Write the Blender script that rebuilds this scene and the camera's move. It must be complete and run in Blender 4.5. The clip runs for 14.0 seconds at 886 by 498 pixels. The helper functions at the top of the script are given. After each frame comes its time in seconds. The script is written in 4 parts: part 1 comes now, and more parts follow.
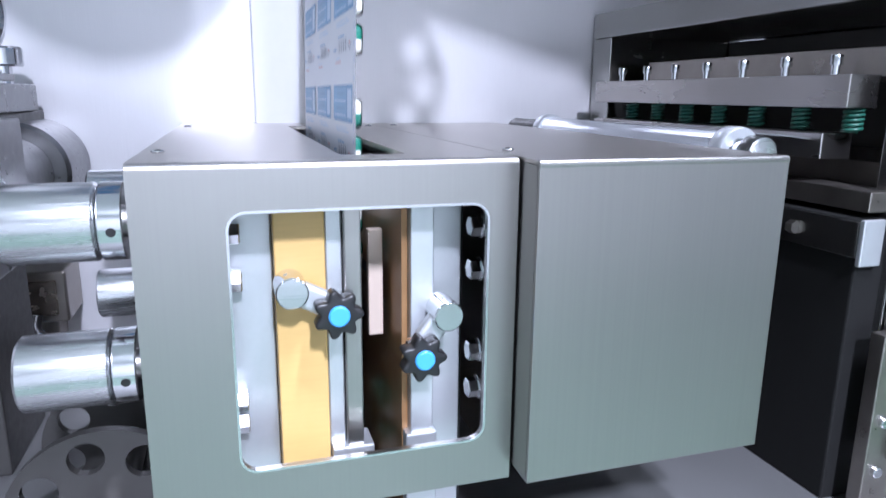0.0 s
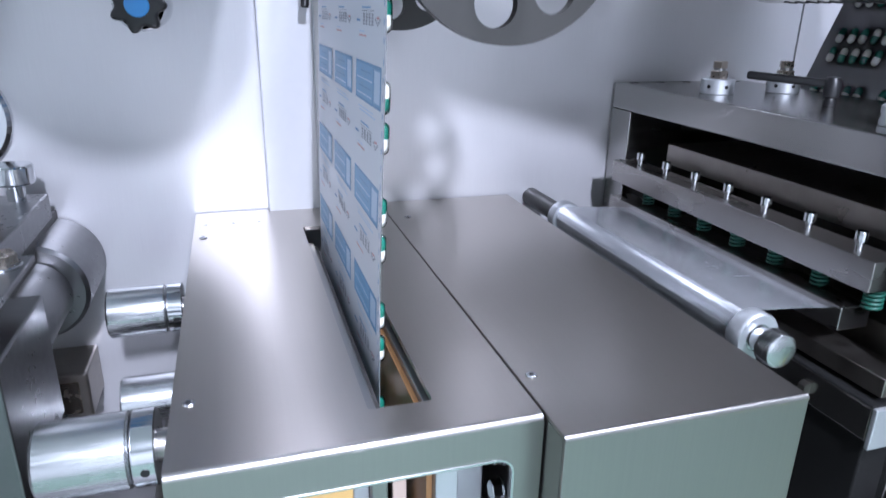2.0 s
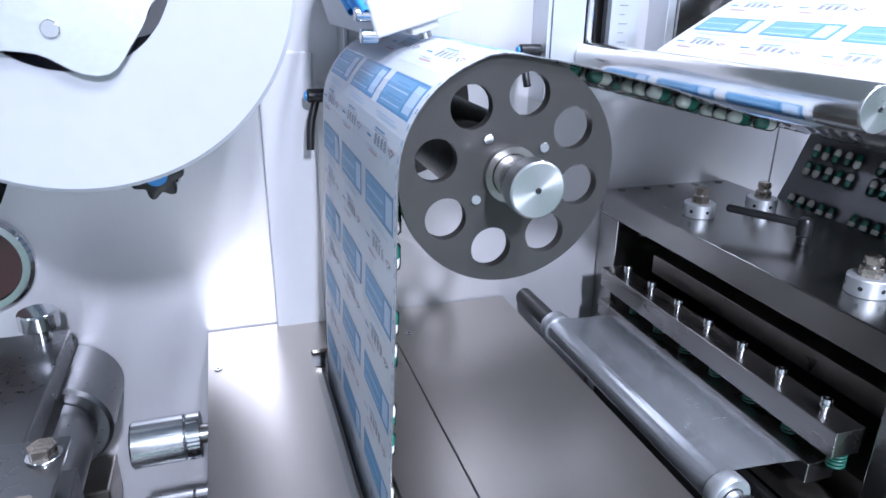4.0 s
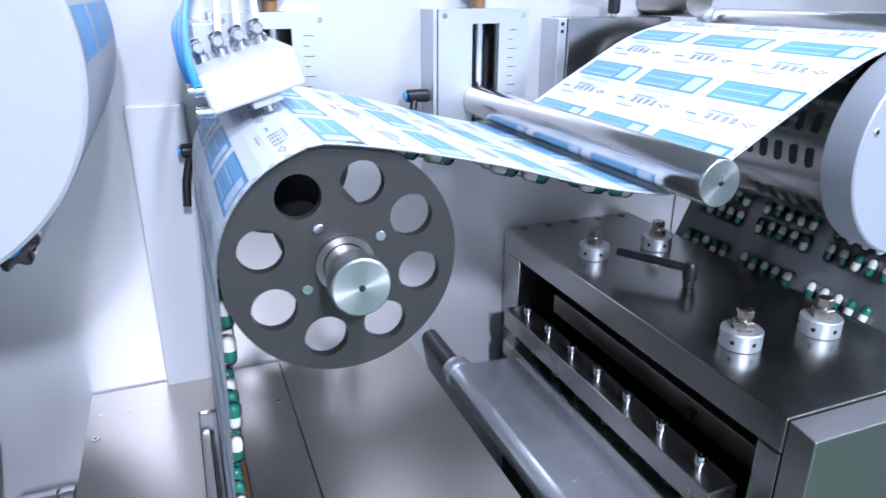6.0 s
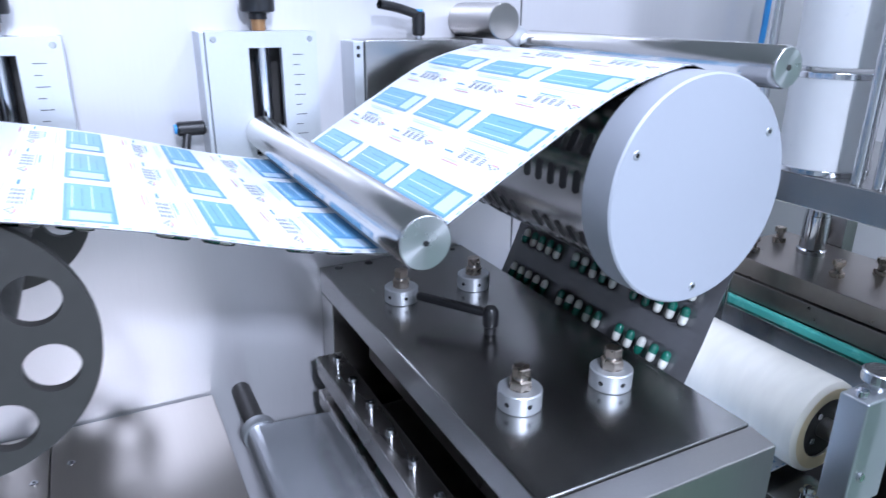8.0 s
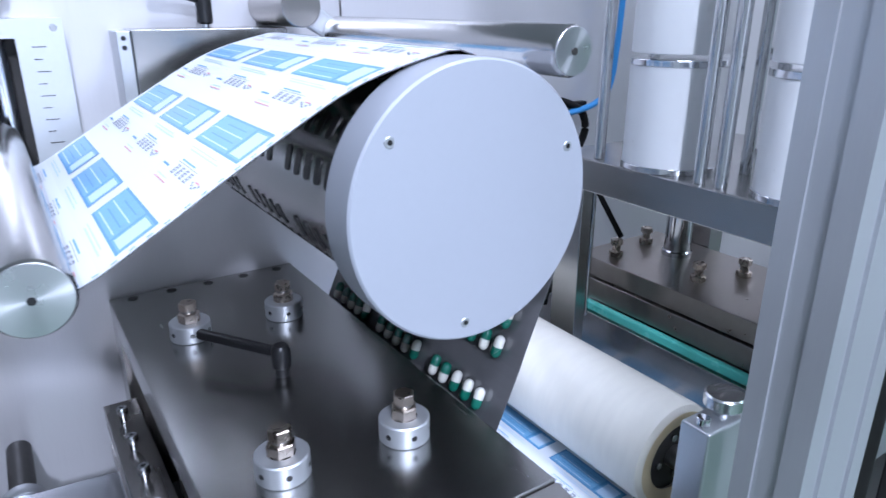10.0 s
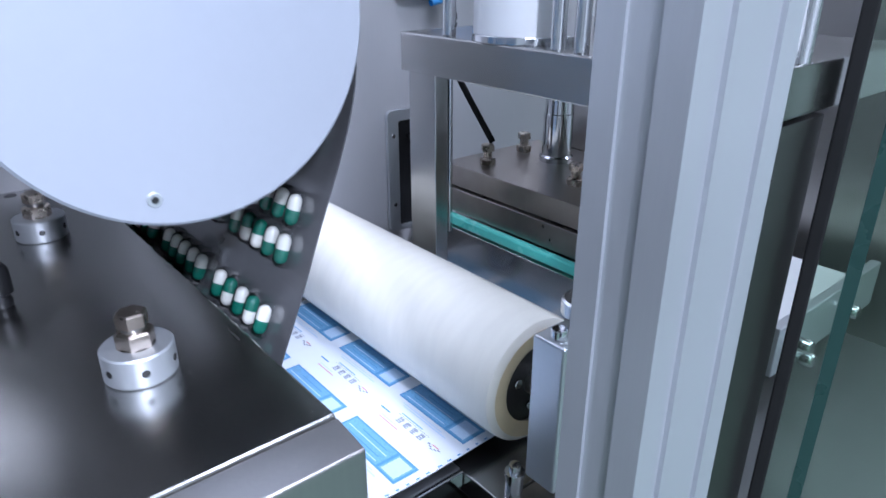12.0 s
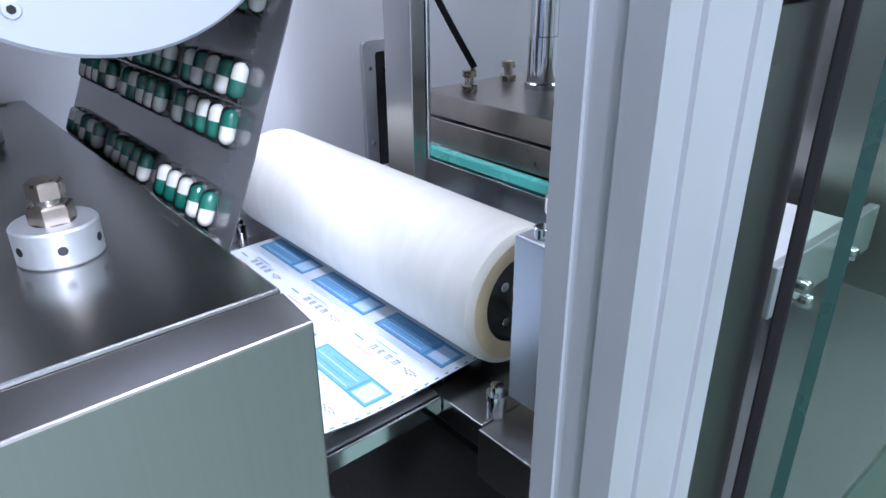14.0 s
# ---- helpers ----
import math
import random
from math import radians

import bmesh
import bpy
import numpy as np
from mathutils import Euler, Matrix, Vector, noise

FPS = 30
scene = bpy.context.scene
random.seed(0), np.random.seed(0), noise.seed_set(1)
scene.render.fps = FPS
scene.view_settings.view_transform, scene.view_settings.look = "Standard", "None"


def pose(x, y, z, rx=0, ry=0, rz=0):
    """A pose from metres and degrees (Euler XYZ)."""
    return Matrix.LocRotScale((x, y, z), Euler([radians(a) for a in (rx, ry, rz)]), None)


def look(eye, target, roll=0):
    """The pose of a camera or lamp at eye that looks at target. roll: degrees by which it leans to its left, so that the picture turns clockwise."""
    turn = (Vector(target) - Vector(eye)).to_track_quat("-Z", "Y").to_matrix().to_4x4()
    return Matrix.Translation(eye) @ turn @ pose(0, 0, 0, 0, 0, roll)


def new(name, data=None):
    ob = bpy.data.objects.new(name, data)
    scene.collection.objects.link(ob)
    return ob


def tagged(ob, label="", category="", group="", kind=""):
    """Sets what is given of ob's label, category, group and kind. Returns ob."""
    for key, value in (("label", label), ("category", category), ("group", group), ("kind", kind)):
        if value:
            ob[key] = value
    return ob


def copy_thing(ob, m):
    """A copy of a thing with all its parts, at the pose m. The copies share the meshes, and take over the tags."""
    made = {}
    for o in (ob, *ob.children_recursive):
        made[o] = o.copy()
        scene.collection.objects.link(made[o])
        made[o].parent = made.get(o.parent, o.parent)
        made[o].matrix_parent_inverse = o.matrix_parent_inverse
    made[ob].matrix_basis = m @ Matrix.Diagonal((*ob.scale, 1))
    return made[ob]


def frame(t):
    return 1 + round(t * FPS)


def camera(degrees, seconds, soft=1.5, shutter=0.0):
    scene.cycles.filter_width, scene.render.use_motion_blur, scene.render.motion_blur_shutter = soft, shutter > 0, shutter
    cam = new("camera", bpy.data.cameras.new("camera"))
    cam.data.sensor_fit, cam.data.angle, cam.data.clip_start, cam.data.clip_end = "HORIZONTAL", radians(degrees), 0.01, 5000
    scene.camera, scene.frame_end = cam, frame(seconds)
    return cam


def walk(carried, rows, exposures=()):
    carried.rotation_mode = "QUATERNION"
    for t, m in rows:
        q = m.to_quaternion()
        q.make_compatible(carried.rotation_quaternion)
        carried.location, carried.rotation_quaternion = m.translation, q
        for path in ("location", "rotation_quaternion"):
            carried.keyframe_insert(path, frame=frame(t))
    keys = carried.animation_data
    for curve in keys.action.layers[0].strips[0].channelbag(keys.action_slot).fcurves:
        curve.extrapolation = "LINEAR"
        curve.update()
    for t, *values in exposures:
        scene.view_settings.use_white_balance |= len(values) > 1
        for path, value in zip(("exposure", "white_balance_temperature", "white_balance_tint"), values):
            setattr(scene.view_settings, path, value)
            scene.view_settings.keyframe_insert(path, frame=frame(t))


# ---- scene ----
cam = camera(66.5, 14.0, shutter=0.4)
# time, eye, aim, roll
ROWS = [
    (0, (-0.008, -0.007, 1.243), (0.575, 1.854, 0.799), 0.6),
    (0.5, (-0.003, 0.011, 1.287), (0.573, 1.861, 0.792), 0.6),
    (1, (-0.008, 0.026, 1.336), (0.567, 1.859, 0.782), 0.8),
    (1.5, (-0.006, 0.046, 1.387), (0.559, 1.861, 0.766), 0.8),
    (2, (-0.01, 0.05, 1.447), (0.553, 1.85, 0.779), 1.1),
    (2.5, (-0.018, 0.056, 1.505), (0.543, 1.849, 0.818), 1.0),
    (3, (-0.029, 0.062, 1.552), (0.534, 1.849, 0.853), 1.1),
    (5.5, (0.043, 0.065, 1.669), (0.692, 1.817, 0.957), 0.2),
    (6, (0.075, 0.071, 1.673), (0.765, 1.81, 0.965), 0.3),
    (6.5, (0.112, 0.078, 1.686), (0.847, 1.799, 0.979), 0.2),
    (7, (0.148, 0.081, 1.691), (0.929, 1.788, 1.001), 0.3),
    (7.5, (0.201, 0.079, 1.69), (1.023, 1.766, 1.0), 0.4),
    (8, (0.261, 0.083, 1.683), (1.128, 1.754, 1.007), 0.5),
    (10.5, (0.469, 0.127, 1.656), (1.566, 1.648, 0.963), 0.1),
    (11, (0.509, 0.146, 1.632), (1.673, 1.605, 0.915), 0.2),
    (11.5, (0.549, 0.154, 1.6), (1.73, 1.577, 0.837), 0.3),
    (12, (0.575, 0.143, 1.57), (1.745, 1.554, 0.771), 0.0),
    (12.5, (0.595, 0.145, 1.535), (1.766, 1.542, 0.714), 0.1),
    (13, (0.601, 0.153, 1.518), (1.776, 1.537, 0.679), -0.0),
    (13.5, (0.603, 0.152, 1.499), (1.777, 1.533, 0.654), -0.3),
    (14, (0.597, 0.149, 1.496), (1.774, 1.531, 0.655), -0.4),
]
# the camera's automatic exposure and white balance
EXPOSURES = [(0.0, 0.0, 6450, 12), (1.5, -0.08, 6450, 11), (2.5, -0.33, 6500, 10), (3.2, -0.38, 6500, 10), (5.5, -0.6, 6200, 9), (8.0, -0.72, 6200, 9), (10.5, -0.85, 6200, 10), (12.0, -0.66, 6200, 10), (12.5, -0.48, 6350, 10), (14.0, -0.36, 6400, 10)]
walk(cam, [(t, look(eye, aim, roll)) for t, eye, aim, roll in ROWS], EXPOSURES)

# ---- world and lights ----
world = bpy.data.worlds.new("room_air")
scene.world = world
world.use_nodes = True
world.node_tree.nodes["Background"].inputs[0].default_value = (0.80, 0.84, 1.0, 1)
world.node_tree.nodes["Background"].inputs[1].default_value = 0.055


def area_lamp(name, eye, target, sx, sy, watts, colour=(0.725, 0.785, 1.0)):
    data = bpy.data.lights.new(name, "AREA")
    data.shape, data.size, data.size_y, data.energy, data.color = "RECTANGLE", sx, sy, watts, colour
    ob = new(name, data)
    ob.matrix_world = look(eye, target)
    return ob


# unseen ceiling lights of the packing room: two tube lamps before the machine give the shadows
area_lamp("ceiling_lamp", (0.10, -1.70, 2.80), (0.10, -1.69, 0), 0.12, 0.32, 235)
area_lamp("ceiling_lamp", (0.35, -0.50, 2.80), (0.35, -0.49, 0), 0.10, 0.50, 55)
# three fill lamps added to brighten the left, the right half and the east
area_lamp("ceiling_lamp", (-1.5, -0.3, 2.80), (-1.5, -0.29, 0), 0.30, 1.3, 6)
area_lamp("ceiling_lamp", (1.05, 0.05, 2.80), (1.05, 0.06, 0), 0.30, 1.0, 32)
area_lamp("ceiling_lamp", (2.7, 0.0, 2.80), (2.7, 0.01, 0), 0.60, 1.3, 45)


# ---- materials ----
def mat(name, base, rough=0.5, metal=0.0, stretch=(1, 1, 1), scale=40.0, vary=0.06, bump=0.05, coat=0.0, rvary=0.1, spots=0.0):
    m = bpy.data.materials.new(name)
    m.use_nodes = True
    nt = m.node_tree
    n, l = nt.nodes, nt.links
    b = n["Principled BSDF"]
    b.inputs["Metallic"].default_value = metal
    b.inputs["Coat Weight"].default_value = coat
    tc = n.new("ShaderNodeTexCoord")
    mp = n.new("ShaderNodeMapping")
    mp.inputs["Scale"].default_value = stretch
    l.new(tc.outputs["Object"], mp.inputs["Vector"])
    fine = n.new("ShaderNodeTexNoise")
    fine.inputs["Scale"].default_value, fine.inputs["Detail"].default_value = scale, 5
    l.new(mp.outputs[0], fine.inputs["Vector"])
    wide = n.new("ShaderNodeTexNoise")
    wide.inputs["Scale"].default_value, wide.inputs["Detail"].default_value = 7, 3
    l.new(tc.outputs["Object"], wide.inputs["Vector"])
    both = n.new("ShaderNodeMath")
    both.operation = "ADD"
    l.new(fine.outputs[0], both.inputs[0])
    l.new(wide.outputs[0], both.inputs[1])
    ramp = n.new("ShaderNodeMapRange")
    ramp.inputs["From Min"].default_value, ramp.inputs["From Max"].default_value = 0.6, 1.4
    ramp.inputs["To Min"].default_value, ramp.inputs["To Max"].default_value = 1 - vary, 1 + vary
    l.new(both.outputs[0], ramp.inputs["Value"])
    mul = n.new("ShaderNodeVectorMath")
    mul.operation = "SCALE"
    mul.inputs[0].default_value = base
    l.new(ramp.outputs[0], mul.inputs["Scale"])
    l.new(mul.outputs[0], b.inputs["Base Color"])
    rr = n.new("ShaderNodeMapRange")
    rr.inputs["From Min"].default_value, rr.inputs["From Max"].default_value = 0.6, 1.4
    rr.inputs["To Min"].default_value, rr.inputs["To Max"].default_value = max(0.03, rough - rvary), min(1, rough + rvary)
    l.new(both.outputs[0], rr.inputs["Value"])
    l.new(rr.outputs[0], b.inputs["Roughness"])
    if bump:
        bp = n.new("ShaderNodeBump")
        bp.inputs["Strength"].default_value, bp.inputs["Distance"].default_value = bump, 0.0006
        l.new(fine.outputs[0], bp.inputs["Height"])
        l.new(bp.outputs[0], b.inputs["Normal"])
    return m


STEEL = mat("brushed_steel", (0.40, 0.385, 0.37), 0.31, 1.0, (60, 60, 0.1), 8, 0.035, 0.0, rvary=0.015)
# same steel brushed lengthwise, its colour lightened for the light on the box tops
STEEL_Y_LIT = mat("brushed_steel_lengthwise_lit", (0.49, 0.455, 0.42), 0.30, 1.0, (60, 0.1, 60), 8, 0.02, 0.0, rvary=0.008)
PANEL = mat("satin_steel_panel", (0.63, 0.62, 0.635), 0.34, 0.35, (60, 60, 1), 20, 0.04, 0.02, rvary=0.06)
CHROME = mat("polished_steel", (0.66, 0.67, 0.69), 0.12, 1.0, (1, 40, 40), 30, 0.04, 0.02, rvary=0.04)
TURNED = mat("turned_steel", (0.60, 0.61, 0.62), 0.24, 1.0, (1, 60, 1), 40, 0.06, 0.1)
GROUND = mat("ground_steel", (0.40, 0.395, 0.385), 0.25, 1.0, (12, 0.4, 12), 6, 0.05, 0.0, rvary=0.03)
FACE = mat("turned_end_face", (0.66, 0.67, 0.68), 0.30, 1.0, (1, 1, 1), 60, 0.04, 0.02, rvary=0.04)
_n = FACE.node_tree.nodes.new("ShaderNodeTangent")
_n.direction_type, _n.axis = "RADIAL", "Y"
FACE.node_tree.nodes["Principled BSDF"].inputs["Anisotropic"].default_value = 0.85
FACE.node_tree.links.new(_n.outputs[0], FACE.node_tree.nodes["Principled BSDF"].inputs["Tangent"])
ROLLER = mat("ground_roller_steel", (0.55, 0.54, 0.53), 0.22, 1.0, (1, 60, 1), 30, 0.05, 0.02, rvary=0.05)
DIE = mat("oiled_tool_steel", (0.36, 0.33, 0.30), 0.34, 1.0, (1, 1, 1), 60, 0.12, 0.08)
DARK = mat("dark_grey_anodised_plate", (0.048, 0.046, 0.044), 0.42, 0.3, (1, 1, 1), 120, 0.08, 0.03)
BLACK = mat("black_plastic", (0.011, 0.011, 0.012), 0.36, 0.0, (1, 1, 1), 200, 0.1, 0.05)
RUBBERB = mat("black_rubber", (0.012, 0.012, 0.012), 0.6, 0.0, (1, 1, 1), 40, 0.1, 0.0)
RUBBERB.node_tree.nodes["Principled BSDF"].inputs["Specular IOR Level"].default_value = 0.12
CYAN = mat("cyan_plastic", (0.05, 0.31, 0.70), 0.35, 0.0, (1, 1, 1), 80, 0.04, 0.0)
ALU = mat("bead_blasted_aluminium", (0.60, 0.62, 0.64), 0.45, 0.85, (1, 1, 1), 300, 0.04, 0.05)
PROFILE = mat("anodised_profile", (0.45, 0.465, 0.485), 0.42, 0.6, (40, 40, 1), 30, 0.04, 0.04)
GREYPAINT = mat("grey_painted_cap", (0.37, 0.39, 0.435), 0.45, 0.1, (1, 1, 1), 150, 0.02, 0.02)
WHITEPL = mat("white_plastic", (0.80, 0.80, 0.80), 0.35, 0.0, (1, 1, 1), 60, 0.02, 0.02)
WHITEMETAL = mat("white_coated_metal", (0.60, 0.60, 0.62), 0.38, 0.0, (1, 1, 1), 90, 0.02, 0.02)
SILICONE = mat("cream_silicone", (0.82, 0.785, 0.70), 0.42, 0.0, (1, 4, 1), 20, 0.07, 0.02)
SILICONE_END = mat("worn_silicone_edge", (0.72, 0.60, 0.38), 0.5, 0.0, (1, 1, 1), 60, 0.1, 0.05)
GOLD = mat("golden_laminate", (0.62, 0.40, 0.15), 0.4, 0.0, (1, 1, 12), 40, 0.06, 0.03)
CREAM = mat("cream_block", (0.62, 0.50, 0.42), 0.5, 0.0, (1, 1, 1), 40, 0.06, 0.03)
GREENSTRIP = mat("green_glass_strip", (0.10, 0.52, 0.44), 0.25, 0.0, (1, 1, 1), 40, 0.08, 0.0, coat=0.3)
FOIL = mat("printed_white_foil", (0.71, 0.74, 0.785), 0.38, 0.0, (1, 1, 1), 60, 0.03, 0.05)
BLISTER = mat("grey_foil_under_clear_film", (0.20, 0.20, 0.21), 0.16, 0.55, (1, 1, 1), 40, 0.1, 0.1, coat=0.5)
INK = mat("blue_ink", (0.085, 0.27, 0.50), 0.4, 0.0, (1, 1, 1), 200, 0.12, 0.0)
INKPALE = mat("pale_blue_ink", (0.50, 0.64, 0.80), 0.4, 0.0, (1, 1, 1), 300, 0.1, 0.0)
INKMID = mat("mid_blue_ink", (0.15, 0.36, 0.58), 0.4, 0.0, (1, 1, 1), 400, 0.25, 0.0)
INKBLACK = mat("black_ink", (0.24, 0.26, 0.31), 0.4, 0.0, (1, 1, 1), 300, 0.1, 0.0)
INKRED = mat("red_ink", (0.62, 0.30, 0.30), 0.4, 0.0, (1, 1, 1), 300, 0.1, 0.0)
CAPGREEN = mat("green_gelatine", (0.012, 0.16, 0.11), 0.16, 0.0, (1, 1, 1), 60, 0.08, 0.0, coat=0.6)
CAPWHITE = mat("white_gelatine", (0.78, 0.77, 0.70), 0.18, 0.0, (1, 1, 1), 60, 0.04, 0.0, coat=0.6)
CLEAR = mat("clear_forming_film", (0.60, 0.62, 0.65), 0.20, 0.8, (1, 6, 1), 20, 0.05, 0.05)
BED = mat("bed_plate", (0.20, 0.20, 0.20), 0.45, 0.6, (1, 20, 1), 30, 0.06, 0.05)
FLOORM = mat("green_epoxy_floor", (0.17, 0.245, 0.20), 0.32, 0.0, (1, 1, 1), 6, 0.08, 0.02)
WALLM = mat("room_panel", (0.78, 0.79, 0.80), 0.5, 0.0, (1, 1, 1), 5, 0.03, 0.02)
COPPER = mat("brown_motor_enamel", (0.30, 0.16, 0.07), 0.4, 0.3, (1, 1, 1), 50, 0.1, 0.05)
OPENING = mat("dark_red_hollow", (0.05, 0.022, 0.02), 0.35, 0.0, (1, 1, 1), 30, 0.2, 0.05)
TRAY = mat("pressed_steel_tray", (0.52, 0.53, 0.54), 0.38, 1.0, (1, 1, 1), 40, 0.05, 0.05)
UPRIGHT = mat("dark_upright_steel", (0.17, 0.165, 0.16), 0.36, 1.0, (6, 6, 0.3), 10, 0.05, 0.0, rvary=0.02)
NUT = mat("tarnished_nut_steel", (0.50, 0.43, 0.37), 0.27, 1.0, (1, 1, 1), 120, 0.12, 0.05)
PAPER = mat("wound_foil_edge", (0.42, 0.425, 0.455), 0.5, 0.1, (1, 1, 1), 80, 0.04, 0.02)
BARSTEEL = mat("milled_bar_steel", (0.42, 0.40, 0.385), 0.28, 1.0, (1, 0.2, 1), 30, 0.03, 0.0, rvary=0.03)
ARMGREY = mat("dull_cast_aluminium", (0.21, 0.21, 0.215), 0.32, 1.0, (1, 1, 1), 120, 0.06, 0.03)
SPRING = mat("green_spring_enamel", (0.012, 0.085, 0.06), 0.4, 0.0, (1, 1, 1), 60, 0.1, 0.0)
TEALEDGE = mat("dark_teal_glass_edge", (0.012, 0.04, 0.034), 0.3, 0.0, (1, 1, 1), 20, 0.1, 0.0)
YELLOW = mat("yellow_paint", (0.70, 0.55, 0.06), 0.4, 0.0, (1, 1, 1), 50, 0.06, 0.02)
POCKET = bpy.data.materials.new("clear_pocket_film")
POCKET.use_nodes = True
_t = POCKET.node_tree
_t.nodes.remove(_t.nodes["Principled BSDF"])
_clear, _gloss, _mix = _t.nodes.new("ShaderNodeBsdfTransparent"), _t.nodes.new("ShaderNodeBsdfGlossy"), _t.nodes.new("ShaderNodeMixShader")
_clear.inputs["Color"].default_value = (0.93, 0.94, 0.95, 1)
_gloss.inputs["Roughness"].default_value = 0.07
_fres = _t.nodes.new("ShaderNodeFresnel")
_fres.inputs["IOR"].default_value = 1.5
_t.links.new(_fres.outputs[0], _mix.inputs[0])
_t.links.new(_clear.outputs[0], _mix.inputs[1])
_t.links.new(_gloss.outputs[0], _mix.inputs[2])
_t.links.new(_mix.outputs[0], _t.nodes["Material Output"].inputs[0])
GLASS = bpy.data.materials.new("green_tinted_glass")
GLASS.use_nodes = True
_b = GLASS.node_tree.nodes["Principled BSDF"]
_b.inputs["Base Color"].default_value = (0.66, 0.82, 0.70, 1)
_b.inputs["Transmission Weight"].default_value, _b.inputs["Roughness"].default_value, _b.inputs["IOR"].default_value = 1.0, 0.02, 1.45


# ---- mesh helpers ----
def thing(name, base, label, category, group="", kind=""):
    ob = new(name)
    ob.location = base
    ob.empty_display_size = 0.01
    return tagged(ob, label, category, group, kind)


def mesh_of(name, bm, *mats):
    me = bpy.data.meshes.new(name)
    bm.to_mesh(me)
    bm.free()
    for m in mats:
        me.materials.append(m)
    return me


def root_of(ob):
    while ob.parent:
        ob = ob.parent
    return ob


def part(name, bm, material, parent, label=""):
    """Links a bmesh given in world places as one mesh under a thing or a part."""
    base = Vector(root_of(parent).location)
    bmesh.ops.translate(bm, verts=bm.verts, vec=-base)
    mats = material if isinstance(material, tuple) else (material,)
    ob = new(name, mesh_of(name, bm, *mats))
    ob.parent = parent
    if label:
        tagged(ob, label)
    return ob


def solo(name, bm, material, label, category, group="", kind="", base=None):
    """A top-level thing of one mesh, with its origin at its base."""
    if base is None:
        xs = [v.co for v in bm.verts]
        base = Vector((sum(c.x for c in xs) / len(xs), sum(c.y for c in xs) / len(xs), min(c.z for c in xs)))
    bmesh.ops.translate(bm, verts=bm.verts, vec=-Vector(base))
    mats = material if isinstance(material, tuple) else (material,)
    ob = new(name, mesh_of(name, bm, *mats))
    ob.location = base
    return tagged(ob, label, category, group, kind)


def box(x0, x1, y0, y1, z0, z1, bevel=0.0, seg=2, bm=None):
    bm2 = bmesh.new()
    bmesh.ops.create_cube(bm2, size=1)
    for v in bm2.verts:
        v.co = Vector(((x0 + x1) / 2 + v.co.x * (x1 - x0), (y0 + y1) / 2 + v.co.y * (y1 - y0), (z0 + z1) / 2 + v.co.z * (z1 - z0)))
    if bevel:
        bmesh.ops.bevel(bm2, geom=bm2.edges[:], offset=bevel, segments=seg, affect="EDGES", profile=0.5)
    return merge(bm, bm2)


def merge(bm, bm2):
    if bm is None:
        return bm2
    me = bpy.data.meshes.new("joined")
    bm2.to_mesh(me)
    bm2.free()
    bm.from_mesh(me)
    bpy.data.meshes.remove(me)
    return bm


AXES = {"x": Matrix(((0, 0, 1), (1, 0, 0), (0, 1, 0))), "y": Matrix(((0, 1, 0), (0, 0, 1), (1, 0, 0))), "z": Matrix.Identity(3)}


def lathe(axis, centre, profile, seg=40, bm=None, smooth=True):
    """A turned body: profile of (radius, place along the axis) from one end to the other."""
    b = bmesh.new()
    rot, c = AXES[axis], Vector(centre)
    rings = []
    for r, h in profile:
        if r < 1e-6:
            rings.append([b.verts.new(c + rot @ Vector((0, 0, h)))])
        else:
            rings.append([b.verts.new(c + rot @ Vector((r * math.cos(2 * math.pi * k / seg), r * math.sin(2 * math.pi * k / seg), h))) for k in range(seg)])
    for a, d in zip(rings, rings[1:]):
        for k in range(seg):
            j = (k + 1) % seg
            if len(a) == 1 and len(d) > 1:
                b.faces.new((a[0], d[j], d[k]))
            elif len(d) == 1 and len(a) > 1:
                b.faces.new((a[k], a[j], d[0]))
            elif len(a) > 1:
                b.faces.new((a[k], a[j], d[j], d[k]))
    bmesh.ops.recalc_face_normals(b, faces=b.faces)
    if smooth:
        for f in b.faces:
            f.smooth = True
        sharp = [e for e in b.edges if len(e.link_faces) == 2 and e.calc_face_angle(0) > 0.6]
        for e in sharp:
            e.smooth = False
    return merge(bm, b)


def rod(axis, centre, r, h0, h1, bevel=0.001, seg=36, bm=None):
    return lathe(axis, centre, [(0, h0), (r - bevel, h0), (r, h0 + bevel), (r, h1 - bevel), (r - bevel, h1), (0, h1)], seg, bm)


def tube(axis, centre, r0, r1, h0, h1, seg=48, bm=None):
    return lathe(axis, centre, [(r0, h0), (r1, h0), (r1, h1), (r0, h1), (r0, h0)], seg, bm)


def hexagon(axis, centre, r, h0, h1, bm=None):
    return lathe(axis, centre, [(0, h0), (r, h0), (r, h1 - 0.1 * r), (r * 0.88, h1), (0, h1)], 6, bm, smooth=False)


def turned(bm, m):
    bmesh.ops.transform(bm, matrix=m, verts=bm.verts)
    return bm


def plate_with_holes(outline, holes, y0, y1):
    """A plate in the x-z plane between y0 and y1, from an outline and holes given as rings of (x, z)."""
    b = bmesh.new()
    edges = []
    for ring in (outline, *holes):
        vs = [b.verts.new((x, y0, z)) for x, z in ring]
        edges += [b.edges.new((vs[k], vs[(k + 1) % len(vs)])) for k in range(len(vs))]
    bmesh.ops.triangle_fill(b, edges=edges, use_beauty=True)
    faces = b.faces[:]
    ext = bmesh.ops.extrude_face_region(b, geom=faces)
    bmesh.ops.translate(b, verts=[v for v in ext["geom"] if isinstance(v, bmesh.types.BMVert)], vec=(0, y1 - y0, 0))
    bmesh.ops.recalc_face_normals(b, faces=b.faces)
    return b


